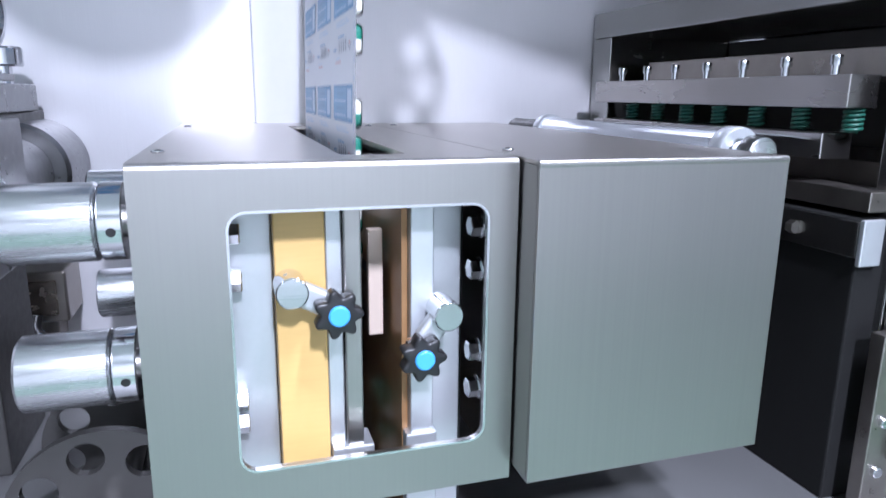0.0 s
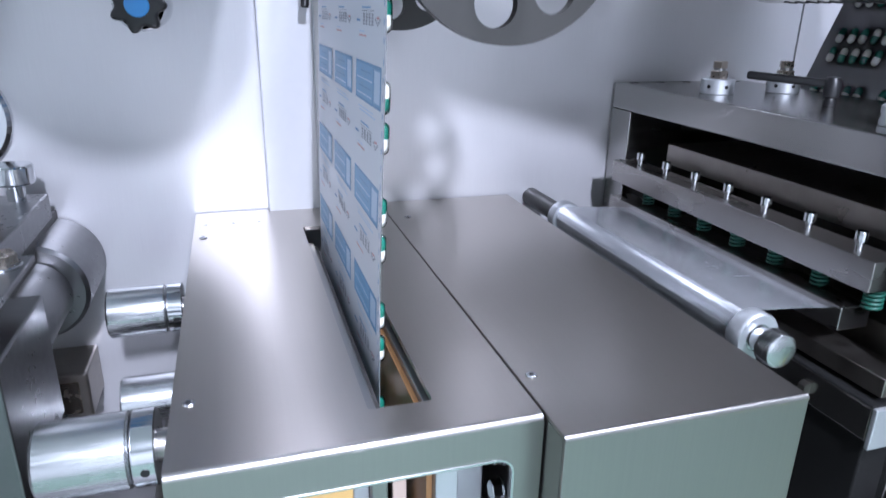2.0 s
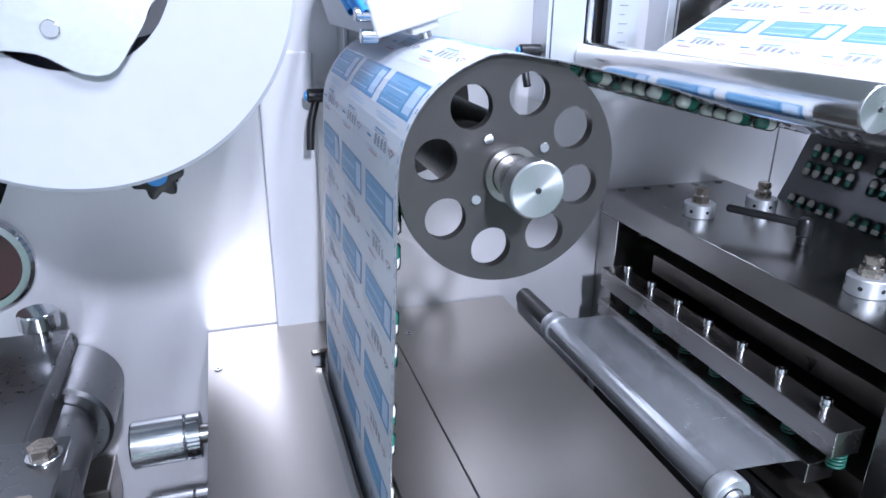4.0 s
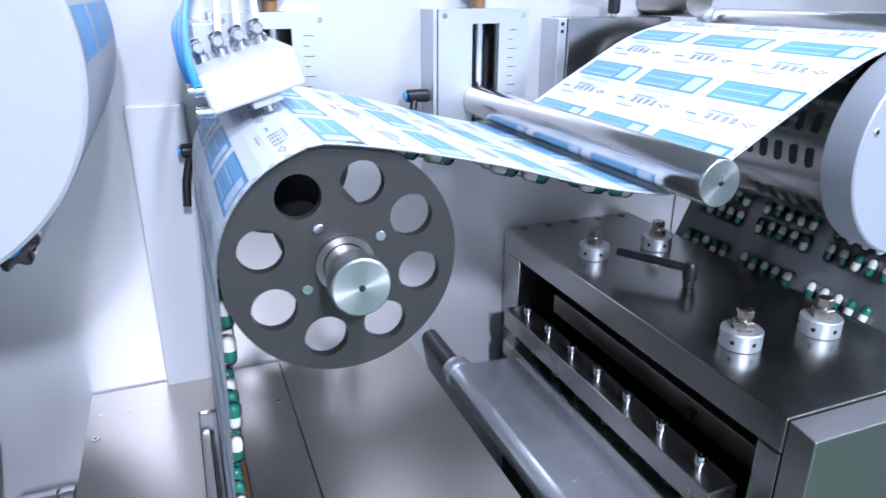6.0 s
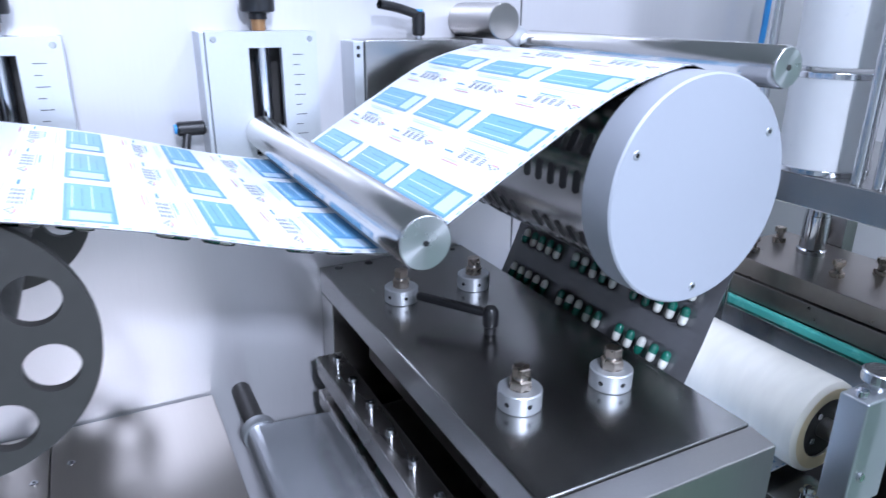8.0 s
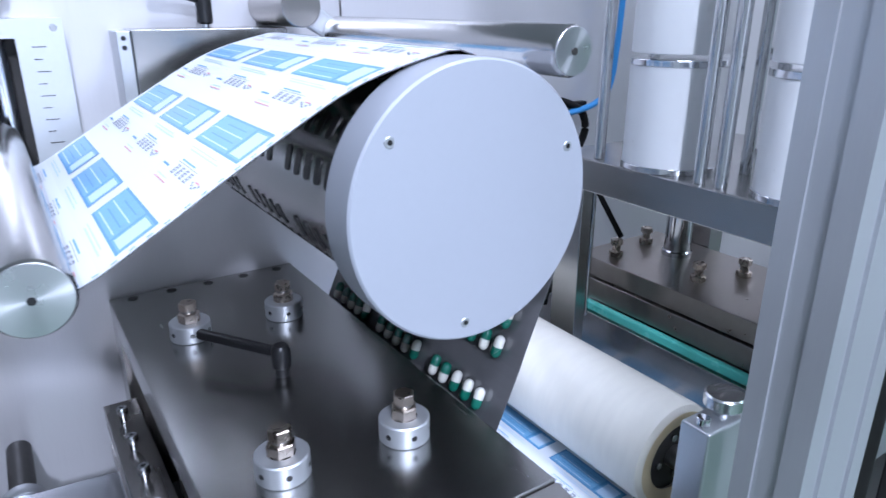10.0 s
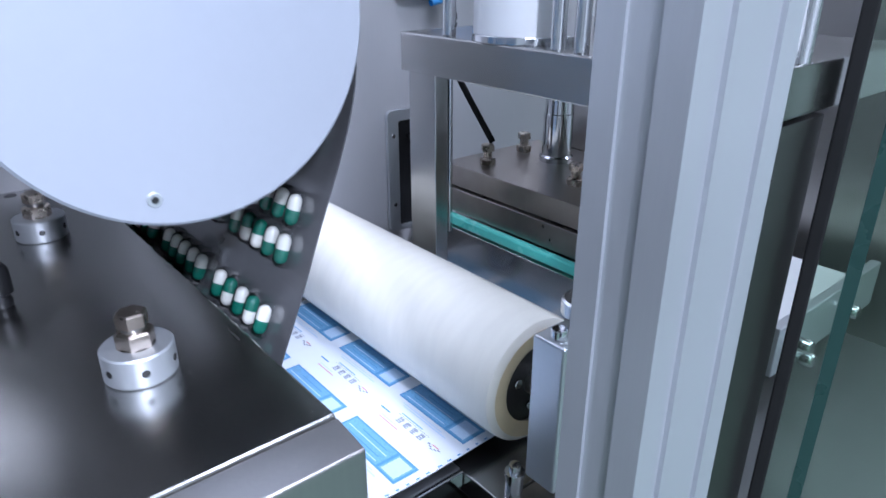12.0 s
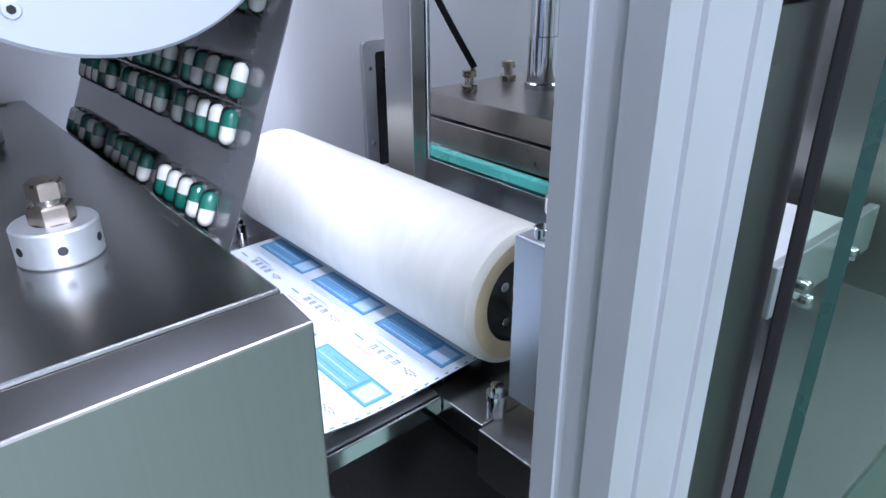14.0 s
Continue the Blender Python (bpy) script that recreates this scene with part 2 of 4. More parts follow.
def flat_plate(outline, holes, z0, z1):
    """The same, lying level: outline and holes as rings of (x, y)."""
    b = plate_with_holes(outline, holes, z0, z1)
    for v in b.verts:
        v.co = Vector((v.co.x, v.co.z, v.co.y))
    bmesh.ops.recalc_face_normals(b, faces=b.faces)
    return b


def ring_of(cx, cz, r, n=40, a0=0.0):
    return [(cx + r * math.cos(a0 + 2 * math.pi * k / n), cz + r * math.sin(a0 + 2 * math.pi * k / n)) for k in range(n)]


def round_rect(x0, x1, z0, z1, r, n=6):
    out = []
    for cx, cz, a in ((x1 - r, z1 - r, 0), (x0 + r, z1 - r, 90), (x0 + r, z0 + r, 180), (x1 - r, z0 + r, 270)):
        out += [(cx + r * math.cos(radians(a + 90 * k / n)), cz + r * math.sin(radians(a + 90 * k / n))) for k in range(n + 1)]
    return out


def rect(x0, x1, z0, z1):
    return [(x0, z0), (x1, z0), (x1, z1), (x0, z1)]


def cable(points, r, seg=10):
    """A round hose through the points."""
    path = smooth_path([Vector(p) for p in points], 8)
    b = bmesh.new()
    last = None
    for k, p in enumerate(path):
        d = (path[min(k + 1, len(path) - 1)] - path[max(k - 1, 0)]).normalized()
        q = d.to_track_quat("Z", "Y").to_matrix()
        ring = [b.verts.new(p + q @ Vector((r * math.cos(2 * math.pi * j / seg), r * math.sin(2 * math.pi * j / seg), 0))) for j in range(seg)]
        if last:
            for j in range(seg):
                f = b.faces.new((last[j], last[(j + 1) % seg], ring[(j + 1) % seg], ring[j]))
                f.smooth = True
        last = ring
    bmesh.ops.recalc_face_normals(b, faces=b.faces)
    return b


def smooth_path(pts, n):
    out = []
    for k in range(len(pts) - 1):
        p0, p1, p2, p3 = pts[max(k - 1, 0)], pts[k], pts[k + 1], pts[min(k + 2, len(pts) - 1)]
        for j in range(n):
            t = j / n
            out.append(0.5 * ((2 * p1) + (p2 - p0) * t + (2 * p0 - 5 * p1 + 4 * p2 - p3) * t * t + (3 * p1 - p0 - 3 * p2 + p3) * t ** 3))
    out.append(pts[-1])
    return out


def star_knob(name, centre, axis, r, depth, parent, cap=True):
    """A lobed clamping knob with a coloured cap, facing the minus side of its axis."""
    n = 84
    ring = [(centre[0] + (r * (0.86 + 0.14 * math.cos(7 * 2 * math.pi * k / n))) * math.cos(2 * math.pi * k / n), centre[2] + (r * (0.86 + 0.14 * math.cos(7 * 2 * math.pi * k / n))) * math.sin(2 * math.pi * k / n)) for k in range(n)]
    b = plate_with_holes(ring, [], centre[1], centre[1] + depth)
    bmesh.ops.bevel(b, geom=[e for e in b.edges if e.calc_face_angle(0) > 1.2], offset=r * 0.10, segments=2, affect="EDGES", profile=0.5)
    for f in b.faces:
        f.smooth = True
    body = part(name, b, BLACK, parent, "black lobed clamping knob")
    if cap:
        part("cap", rod("y", (centre[0], centre[1], centre[2]), r * 0.42, -0.0025, 0.004, 0.001, 28), CYAN, body, "bright blue round cap")
    return body


# ---- the room and the machine body ----
WALL_Y = 0.90
tagged(solo("floor", box(-3.5, 4.5, -3.5, 3.5, -0.1, 0.0), FLOORM, "grey-green glossy epoxy floor of the packing room", "floor", kind="structure"))
solo("wall_south", box(-3.5, 4.5, -3.62, -3.5, 0, 2.9), WALLM, "plain white cleanroom wall panel", "wall", kind="structure")
solo("wall_north", box(-3.5, 4.5, 3.5, 3.62, 0, 2.9), WALLM, "plain white cleanroom wall panel", "wall", kind="structure")
solo("wall_west", box(-3.62, -3.5, -3.62, 3.62, 0, 2.9), WALLM, "plain white cleanroom wall panel", "wall", kind="structure")
solo("wall_east", box(4.5, 4.62, -3.62, 3.62, 0, 2.9), WALLM, "plain white cleanroom wall panel", "wall", kind="structure")
solo("ceiling", box(-3.62, 4.62, -3.62, 3.62, 2.9, 3.0), WALLM, "plain white room ceiling", "ceiling", kind="structure")

cab = thing("machine_cabinet", (0.4, 0.7, 0.0), "brushed stainless steel cabinet of the packing machine", "machine")
part("back_panel", box(-1.3, 0.80, WALL_Y, WALL_Y + 0.004, 0.9, 2.05), PANEL, cab, "satin stainless steel back panel")
part("back_panel", box(0.803, 1.9, WALL_Y, WALL_Y + 0.004, 0.9, 2.05), PANEL, cab, "satin stainless steel back panel")
part("rear_housing", box(-1.3, 1.9, WALL_Y + 0.006, 1.4, 0.05, 2.06, 0.003), STEEL, cab)
part("bed_plate", box(-1.3, 1.9, 0.30, WALL_Y, 0.885, 0.90, 0.002), BED, cab, "flat steel machine bed")
part("front_panel", box(-1.3, 1.9, 0.30, 0.304, 0.08, 0.884), STEEL, cab)
for x in (-1.2, 1.8):
    part("foot", rod("z", (x, 0.5, 0), 0.04, 0.0, 0.08), BLACK, cab)
    part("foot", rod("z", (x, 1.2, 0), 0.04, 0.0, 0.05), BLACK, cab)
part("end_panel", box(-1.304, -1.3, 0.30, 1.4, 0.08, 2.05), STEEL, cab)
part("end_panel", box(1.9, 1.904, 0.30, 1.4, 0.08, 2.05), STEEL, cab)

# pale plate added for the lit strip between shadows on the back panel
up = thing("upright_plate", (0.045, 0.89, 1.20), "white-coated flat plate standing in for a lit strip of the back panel", "plate")
part("plate", box(0.024, 0.087, 0.888, WALL_Y, 1.10, 1.556, 0.002), WHITEMETAL, up)
part("edge_strip", box(0.0873, 0.0900, 0.892, WALL_Y, 1.10, 1.553, 0.001), ALU, up)


# ---- guide boxes ----
BT = 1.206
gb = thing("web_guide_box", (0.05, 0.63, 0.98), "brushed steel box with a window, the film web rises through it", "machine cover")
FX0, FX1, FY0, FY1, FZ0 = -0.063, 0.1635, 0.382, 0.896, 0.985
b = plate_with_holes(rect(FX0, FX1, FZ0, BT - 0.004), [round_rect(-0.012, 0.143, 1.018, 1.177, 0.010)], FY0, FY0 + 0.004)
part("front_sheet", b, STEEL, gb)
part("top_sheet", flat_plate(rect(FX0, FX1, FY0 + 0.004, FY1), [round_rect(0.057, 0.100, 0.418, 0.812, 0.003)], BT - 0.004, BT), STEEL_Y_LIT, gb)
part("folded_edge", rod("x", (FX0, FY0 + 0.0042, BT - 0.0042), 0.0042, 0, FX1 - FX0, 0.0003, 20), STEEL, gb)
part("side_sheet", box(FX0, FX0 + 0.003, FY0 + 0.004, FY1, 1.02, BT - 0.004), STEEL, gb)
part("side_sheet", box(FX1 - 0.003, FX1, FY0 + 0.004, FY1, FZ0, BT - 0.004), STEEL, gb)
part("window_rim", plate_with_holes(round_rect(-0.0135, 0.1445, 1.0165, 1.1785, 0.0115), [round_rect(-0.012, 0.143, 1.018, 1.177, 0.010)], FY0 - 0.0006, FY0), CHROME, gb)
for x, y in ((-0.052, 0.797), (-0.052, 0.454), (0.15, 0.80)):
    s = part("screw", rod("z", (x, y, BT), 0.0042, 0, 0.0016, 0.0006, 18), CHROME, gb)
    part("socket", hexagon("z", (x, y, BT), 0.0020, 0.0012, 0.0019), BLACK, s)
for k in range(3):
    part("rivet", rod("z", (-0.05 + 0.03 * k, 0.845, BT), 0.002, 0, 0.0006, 0.0002, 10), CHROME, gb)

b2 = thing("feed_cover_box", (0.255, 0.62, 0.99), "closed brushed steel cover box beside the guide box", "machine cover")
GX0, GX1, GY0 = 0.1650, 0.3475, 0.356
part("front_sheet", box(GX0, GX1, GY0, GY0 + 0.003, 0.995, BT - 0.003, 0.0008), STEEL, b2)
part("top_sheet", box(GX0, GX1, GY0 + 0.002, FY1, BT - 0.003, BT, 0.0008), STEEL_Y_LIT, b2)
part("side_sheet", box(GX0, GX0 + 0.0025, GY0 + 0.003, FY1, 0.995, BT - 0.003), STEEL, b2)
part("side_sheet", box(GX1 - 0.0025, GX1, GY0 + 0.003, FY1, 0.995, BT - 0.003), STEEL, b2)
part("folded_edge", rod("x", (GX0, GY0 + 0.0026, BT - 0.0026), 0.003, 0, GX1 - GX0, 0.0003, 16), STEEL, b2)
for x, y in ((0.175, 0.429), (0.185, 0.82)):
    s = part("screw", rod("z", (x, y, BT), 0.0042, 0, 0.0018, 0.0006, 18), CHROME, b2)
    part("socket", hexagon("z", (x, y, BT), 0.0020, 0.0014, 0.0021), BLACK, s)

# inside the window
gp = thing("guide_rail_set", (0.06, 0.6, 0.90), "steel film guide rails with a golden laminated strip", "guide rail")
part("mounting_plate", box(-0.058, 0.013, 0.425, 0.433, 0.905, 1.19, 0.001), ALU, gp)
part("golden_strip", box(0.0135, 0.045, 0.410, 0.432, 0.995, 1.192, 0.001), GOLD, gp, "golden yellow laminated strip")
part("rail", box(0.0455, 0.056, 0.414, 0.80, 0.99, 1.192, 0.001), ALU, gp)
part("rail", box(0.0565, 0.0675, 0.408, 0.80, 0.99, 1.19, 0.001), STEEL, gp)
part("foot_block", box(0.046, 0.074, 0.405, 0.43, 0.905, 1.012, 0.001), ALU, gp)
part("rail", box(0.100, 0.116, 0.408, 0.80, 0.99, 1.19, 0.001), ALU, gp)
part("side_plate", box(0.1165, 0.142, 0.43, 0.44, 0.905, 1.19, 0.001), ALU, gp)
# black sheet stands in for the shade in the gap beside the side plate
part("dark_gap_plate", box(0.142, 0.150, 0.45, 0.46, 0.905, 1.19), BLACK, gp)
part("foot_block", box(0.096, 0.118, 0.405, 0.43, 0.905, 1.015, 0.001), ALU, gp)
part("dark_guide", box(0.068, 0.0715, 0.45, 0.80, 0.93, 1.185), DARK, gp)
part("dark_guide", box(0.0955, 0.0995, 0.415, 0.80, 0.93, 1.185), COPPER, gp, "brown slotted guide plate")
for k in range(5):
    part("guide_slot", box(0.0949, 0.0956, 0.47 + 0.06 * k, 0.50 + 0.06 * k, 1.085 + 0.012 * (k % 2), 1.093 + 0.012 * (k % 2)), BLACK, gp)
part("inner_block", box(0.0800, 0.0905, 0.450, 0.458, 1.073, 1.151, 0.001), CREAM, gp, "pale cream inner block")
for z in (1.16, 1.13, 1.05, 1.035):
    bo = part("bolt", hexagon("x", (-0.0135, 0.415, z), 0.0072, 0, 0.0075), CHROME, gp)
    part("washer", rod("x", (-0.0150, 0.415, z), 0.0085, -0.001, 0.0012, 0.0004, 24), CHROME, bo)
for z in (1.157, 1.127, 1.068, 1.04):
    bo = part("bolt", turned(hexagon("x", (0, 0, 0), 0.0072, 0, 0.0075), Matrix.Translation((0.150, 0.415, z)) @ Matrix.Rotation(math.pi, 4, "Z")), CHROME, gp)
    part("washer", rod("x", (0.151, 0.415, z), 0.0085, -0.001, 0.0012, 0.0004, 24), CHROME, bo)
for lx, lz, kx, kz in ((0.022, 1.127, 0.0485, 1.113), (0.120, 1.104, 0.102, 1.079)):
    ln = math.hypot(kx - lx, kz - lz)
    a = math.atan2(kz - lz, kx - lx)
    arm = box(-0.008, ln + 0.006, 0.393, 0.402, -0.008, 0.008, 0.003, 3)
    turned(arm, Matrix.Translation((lx, 0, lz)) @ Matrix.Rotation(-a, 4, "Y"))
    ar = part("clamp_arm", arm, ALU, gp, "bead-blasted aluminium clamp arm")
    part("pivot", rod("y", (lx, 0.40, lz), 0.0098, -0.014, 0.012, 0.0008), CHROME, ar)
    part("stud", rod("y", (kx, 0.40, kz), 0.005, -0.01, 0.012, 0.0005), CHROME, ar)
    star_knob("clamp_knob", (kx, 0.380, kz), "y", 0.0155, 0.012, gp)

# couplings beside the guide box
first = None
for y, z in ((0.487, 1.158), (0.487, 1.055), (0.775, 1.137), (0.775, 1.030)):
    if first is None:
        first = thing("shaft_coupling", (-0.10, y, z), "bright turned steel coupling sleeve on a shaft", "coupling", "couplings beside the guide box")
        part("sleeve", rod("x", (-0.152, y, z), 0.0265, 0, 0.058, 0.002, 48), TURNED, first)
        c = part("collar", lathe("x", (-0.152, y, z), [(0.012, 0.0592), (0.0258, 0.0592), (0.0265, 0.060), (0.0265, 0.0735), (0.0255, 0.0745), (0.012, 0.0745)], 48), CHROME, first)
        part("set_screw", rod("y", (-0.0845, y - 0.0262, z - 0.003), 0.003, -0.0009, 0.002, 0.0003, 14), BLACK, c)
        part("shaft", rod("x", (-0.152, y, z), 0.011, 0.058, 0.100, 0.0005, 24), STEEL, first)
    else:
        copy_thing(first, pose(-0.10, y, z))

# infeed roller with the clear film, before the press
ir = thing("infeed_roller", (0.372, 0.64, 1.17), "polished guide roller on a dark shaft with end rings", "roller")
RX, RZ = 0.384, 1.200
part("tube", rod("y", (RX, 0, RZ), 0.0165, 0.447, 0.80, 0.0005, 40), CHROME, ir)
for y0, y1 in ((0.446, 0.462), (0.786, 0.802)):
    part("end_ring", lathe("y", (RX, 0, RZ), [(0.012, y0), (0.0195, y0), (0.0208, y0 + 0.002), (0.0208, y1 - 0.002), (0.0195, y1), (0.012, y1)], 40), ALU, ir, "pale metal end ring")
part("shaft", rod("y", (RX, 0, RZ), 0.0125, 0.803, WALL_Y, 0.0005, 28), DARK, ir, "dark shaft held in the back panel")
part("end_cap", lathe("y", (RX, 0, RZ), [(0, 0.419), (0.0110, 0.419), (0.0138, 0.4205), (0.0148, 0.423), (0.0148, 0.434), (0.0138, 0.4348), (0.0105, 0.4352), (0.0105, 0.447), (0, 0.447)], 32), TURNED, ir)
cf = bmesh.new()
prof = [Vector((RX + 0.0171 * math.cos(radians(a)), 0, RZ + 0.0171 * math.sin(radians(a)))) for a in range(210, 84, -14)] + [Vector((0.45, 0, 1.212)), Vector((0.50, 0, 1.206))]
vs = [[cf.verts.new((p.x, y, p.z - dz)) for p in prof] for y, dz in ((0.464, 0), (0.784, 0), (0.784, 0.0006), (0.464, 0.0006))]
for i in range(4):
    for k in range(len(prof) - 1):
        cf.faces.new((vs[i][k], vs[i][k + 1], vs[(i + 1) % 4][k + 1], vs[(i + 1) % 4][k]))
bmesh.ops.recalc_face_normals(cf, faces=cf.faces)
solo("forming_film", cf, CLEAR, "clear glossy plastic film over the infeed roller", "film")

# ---- sealing press ----
pr = thing("sealing_press", (0.60, 0.63, 0.90), "heavy ground steel press with an open slot in its side", "press")
PX0, PX1, PY0, PY1, PZ = 0.499, 0.712, 0.366, 0.897, 1.357
part("top_plate", box(PX0, PX1, PY0 + 0.027, PY1, PZ - 0.034, PZ, 0.0015), GROUND, pr)
fpb = box(PX0 + 0.001, PX1, PY0, PY0 + 0.026, 0.95, PZ - 0.001)
for v in fpb.verts:
    if v.co.z > 1.3 and v.co.y < PY0 + 0.01:
        v.co.z -= 0.0035
bmesh.ops.bevel(fpb, geom=fpb.edges[:], offset=0.0012, segments=2, affect="EDGES", profile=0.5)
part("front_plate", fpb, STEEL, pr, "pale ground steel front plate with a sloping top edge")
part("end_post", box(PX0, PX1, PY1 - 0.048, PY1, 0.90, PZ - 0.0345, 0.001), GROUND, pr)
part("side_strip", box(PX0 - 0.001, PX0 + 0.02, PY0 + 0.027, PY0 + 0.05, 0.95, PZ - 0.0345, 0.001), GROUND, pr)
part("inner_wall", box(PX1 - 0.02, PX1 - 0.004, PY0 + 0.03, PY1 - 0.05, 1.0, PZ - 0.036), DARK, pr, "dark inner wall")
part("upper_die", box(PX0 + 0.03, PX1 - 0.03, 0.43, 0.80, 1.262, 1.288, 0.001), DIE, pr)
bar = part("clamp_bar", box(PX0 - 0.029, PX0 + 0.004, 0.43, 0.832, 1.236, 1.263, 0.001), BARSTEEL, pr, "bright steel clamp bar with cap screws")
part("lower_bar", box(PX0 - 0.029, PX0 + 0.004, 0.45, 0.832, 1.193, 1.215, 0.001), BARSTEEL, pr)
part("lower_die", box(PX0 + 0.03, PX1 - 0.03, 0.43, 0.80, 1.150, 1.190, 0.001), DIE, pr)
part("base_block", box(PX0 - 0.03, PX1 - 0.004, 0.40, 0.82, 0.90, 1.149, 0.002), RUBBERB, pr, "black base block")
part("side_bar", box(PX0 - 0.022, PX0 + 0.012, 0.402, 0.80, 1.154, 1.171, 0.001), DIE, pr, "worn brown-grey side bar")
st = part("side_strip", box(PX0 - 0.034, PX0 - 0.0305, 0.398, 0.80, 1.118, 1.148, 0.001), GROUND, pr)
part("strip_end", box(PX0 - 0.034, PX0 - 0.012, 0.393, 0.3975, 1.112, 1.150, 0.001), ALU, pr, "bright bent strip end")
for y in (0.462, 0.74):
    part("strip_bolt", hexagon("y", (PX0 - 0.036, y, 1.133), 0.006, -0.004, 0.004), DIE, st)
part("guard_plate", box(PX0 - 0.02, PX0 + 0.01, 0.372, 0.385, 0.90, 1.06, 0.001), DIE, pr, "brown-grey lower guard plate")
for z in (0.985, 0.94):
    part("guard_bolt", rod("y", (PX0 - 0.008, 0.372, z), 0.005, -0.004, 0.001, 0.0008, 18), CHROME, pr)
for k in range(7):
    y = 0.790 - 0.0552 * k
    s = part("cap_screw", lathe("z", (PX0 - 0.015, y, 1.2632), [(0.0035, 0), (0.0035, 0.008), (0.0052, 0.008), (0.0052, 0.0155), (0.0046, 0.0165), (0.0022, 0.0165), (0.0022, 0.013), (0, 0.013)], 20), CHROME, pr)
for k in range(7):
    y = 0.772 - 0.0552 * k
    part("spring", cable([(PX0 - 0.008 + 0.0070 * math.cos(a * 1.1), y + 0.0070 * math.sin(a * 1.1), 1.2160 + 0.0195 * a / 29) for a in range(30)], 0.0015, 6), SPRING, pr, "green painted die spring")
for x, y in ((0.554, 0.753), (0.650, 0.751), (0.649, 0.495), (0.555, 0.503)):
    c = part("collar", lathe("z", (x, y, PZ), [(0.010, 0.0), (0.0185, 0.0), (0.0195, 0.001), (0.0195, 0.017), (0.0185, 0.018), (0.010, 0.018)], 40), ALU, pr, "bright collar with radial holes")
    for j in range(6):
        a = j * math.pi / 3 + 0.4
        part("hole_plug", turned(rod("z", (0, 0, 0), 0.0023, -0.0012, 0.0004, 0.0001, 12), Matrix.Translation((x + 0.0192 * math.cos(a), y + 0.0192 * math.sin(a), PZ + 0.009)) @ Matrix.Rotation(a, 4, "Z") @ Matrix.Rotation(radians(90), 4, "Y")), BLACK, c)
    part("nut", hexagon("z", (x, y, PZ), 0.0105, 0.016, 0.027), NUT, c)
    part("bolt_head", hexagon("z", (x, y, PZ), 0.0085, 0.030, 0.038), NUT, c)
    part("stud", rod("z", (x, y, PZ), 0.0065, 0.026, 0.031, 0.0004, 20), STEEL, c)
for k in range(5):
    part("counterbore", rod("z", (0.522 + 0.042 * k, 0.884, PZ), 0.0055, -0.002, 0.0004, 0.0001, 20), BLACK, pr)
hl = thing("clamp_lever", (0.603, 0.632, PZ), "black clamping lever on the press top", "lever")
part("hub", lathe("z", (0.603, 0.632, PZ), [(0.0, 0), (0.006, 0), (0.007, 0.004), (0.0055, 0.008), (0.0085, 0.010), (0.0085, 0.026), (0.006, 0.030), (0, 0.030)], 24), BLACK, hl)
part("grip", turned(box(0, 0.088, -0.0045, 0.0045, 0.018, 0.027, 0.003, 3), Matrix.Translation((0.603, 0.632, PZ)) @ Matrix.Rotation(radians(128), 4, "Z") @ Matrix.Rotation(radians(-3), 4, "Y")), BLACK, hl)

# ---- rollers above ----
sr = thing("tension_roller", (0.430, 0.64, 1.5475), "polished steel tension roller on the slotted bracket", "roller")
part("tube", lathe("y", (0.430, 0, 1.5475), [(0, 0.432), (0.0172, 0.432), (0.0185, 0.434), (0.0185, 0.852), (0.0172, 0.853), (0, 0.853)], 48), ROLLER, sr)
part("end_face", rod("y", (0.430, 0, 1.5475), 0.0173, 0.4312, 0.4325, 0.0003, 48), FACE, sr, "bright turned end face")
part("centre_bore", rod("y", (0.430, 0.4310, 1.5475), 0.002, -0.0004, 0.001, 0.0001, 12), BLACK, sr)
tr = thing("press_roller", (0.752, 0.64, 1.64), "long polished steel roller above the perforated drum", "roller")
part("tube", lathe("y", (0.752, 0, 1.640), [(0, 0.445), (0.0155, 0.445), (0.0170, 0.448), (0.0170, 0.80), (0.0155, 0.801), (0, 0.801)], 48), ROLLER, tr)
part("end_face", rod("y", (0.752, 0, 1.640), 0.0156, 0.4442, 0.4455, 0.0003, 48), FACE, tr, "bright turned end face")
part("centre_bore", rod("y", (0.752, 0.4439, 1.640), 0.0025, -0.0004, 0.001, 0.0001, 12), DARK, tr)
part("pivot_arm", turned(box(-0.05, 0.012, 0.803, 0.815, -0.012, 0.012, 0.003, 2), Matrix.Translation((0.752, 0, 1.640)) @ Matrix.Rotation(radians(32), 4, "Y")), ALU, tr)
part("pivot", rod("y", (0.71, 0, 1.667), 0.021, 0.796, WALL_Y, 0.001, 32), STEEL, tr)

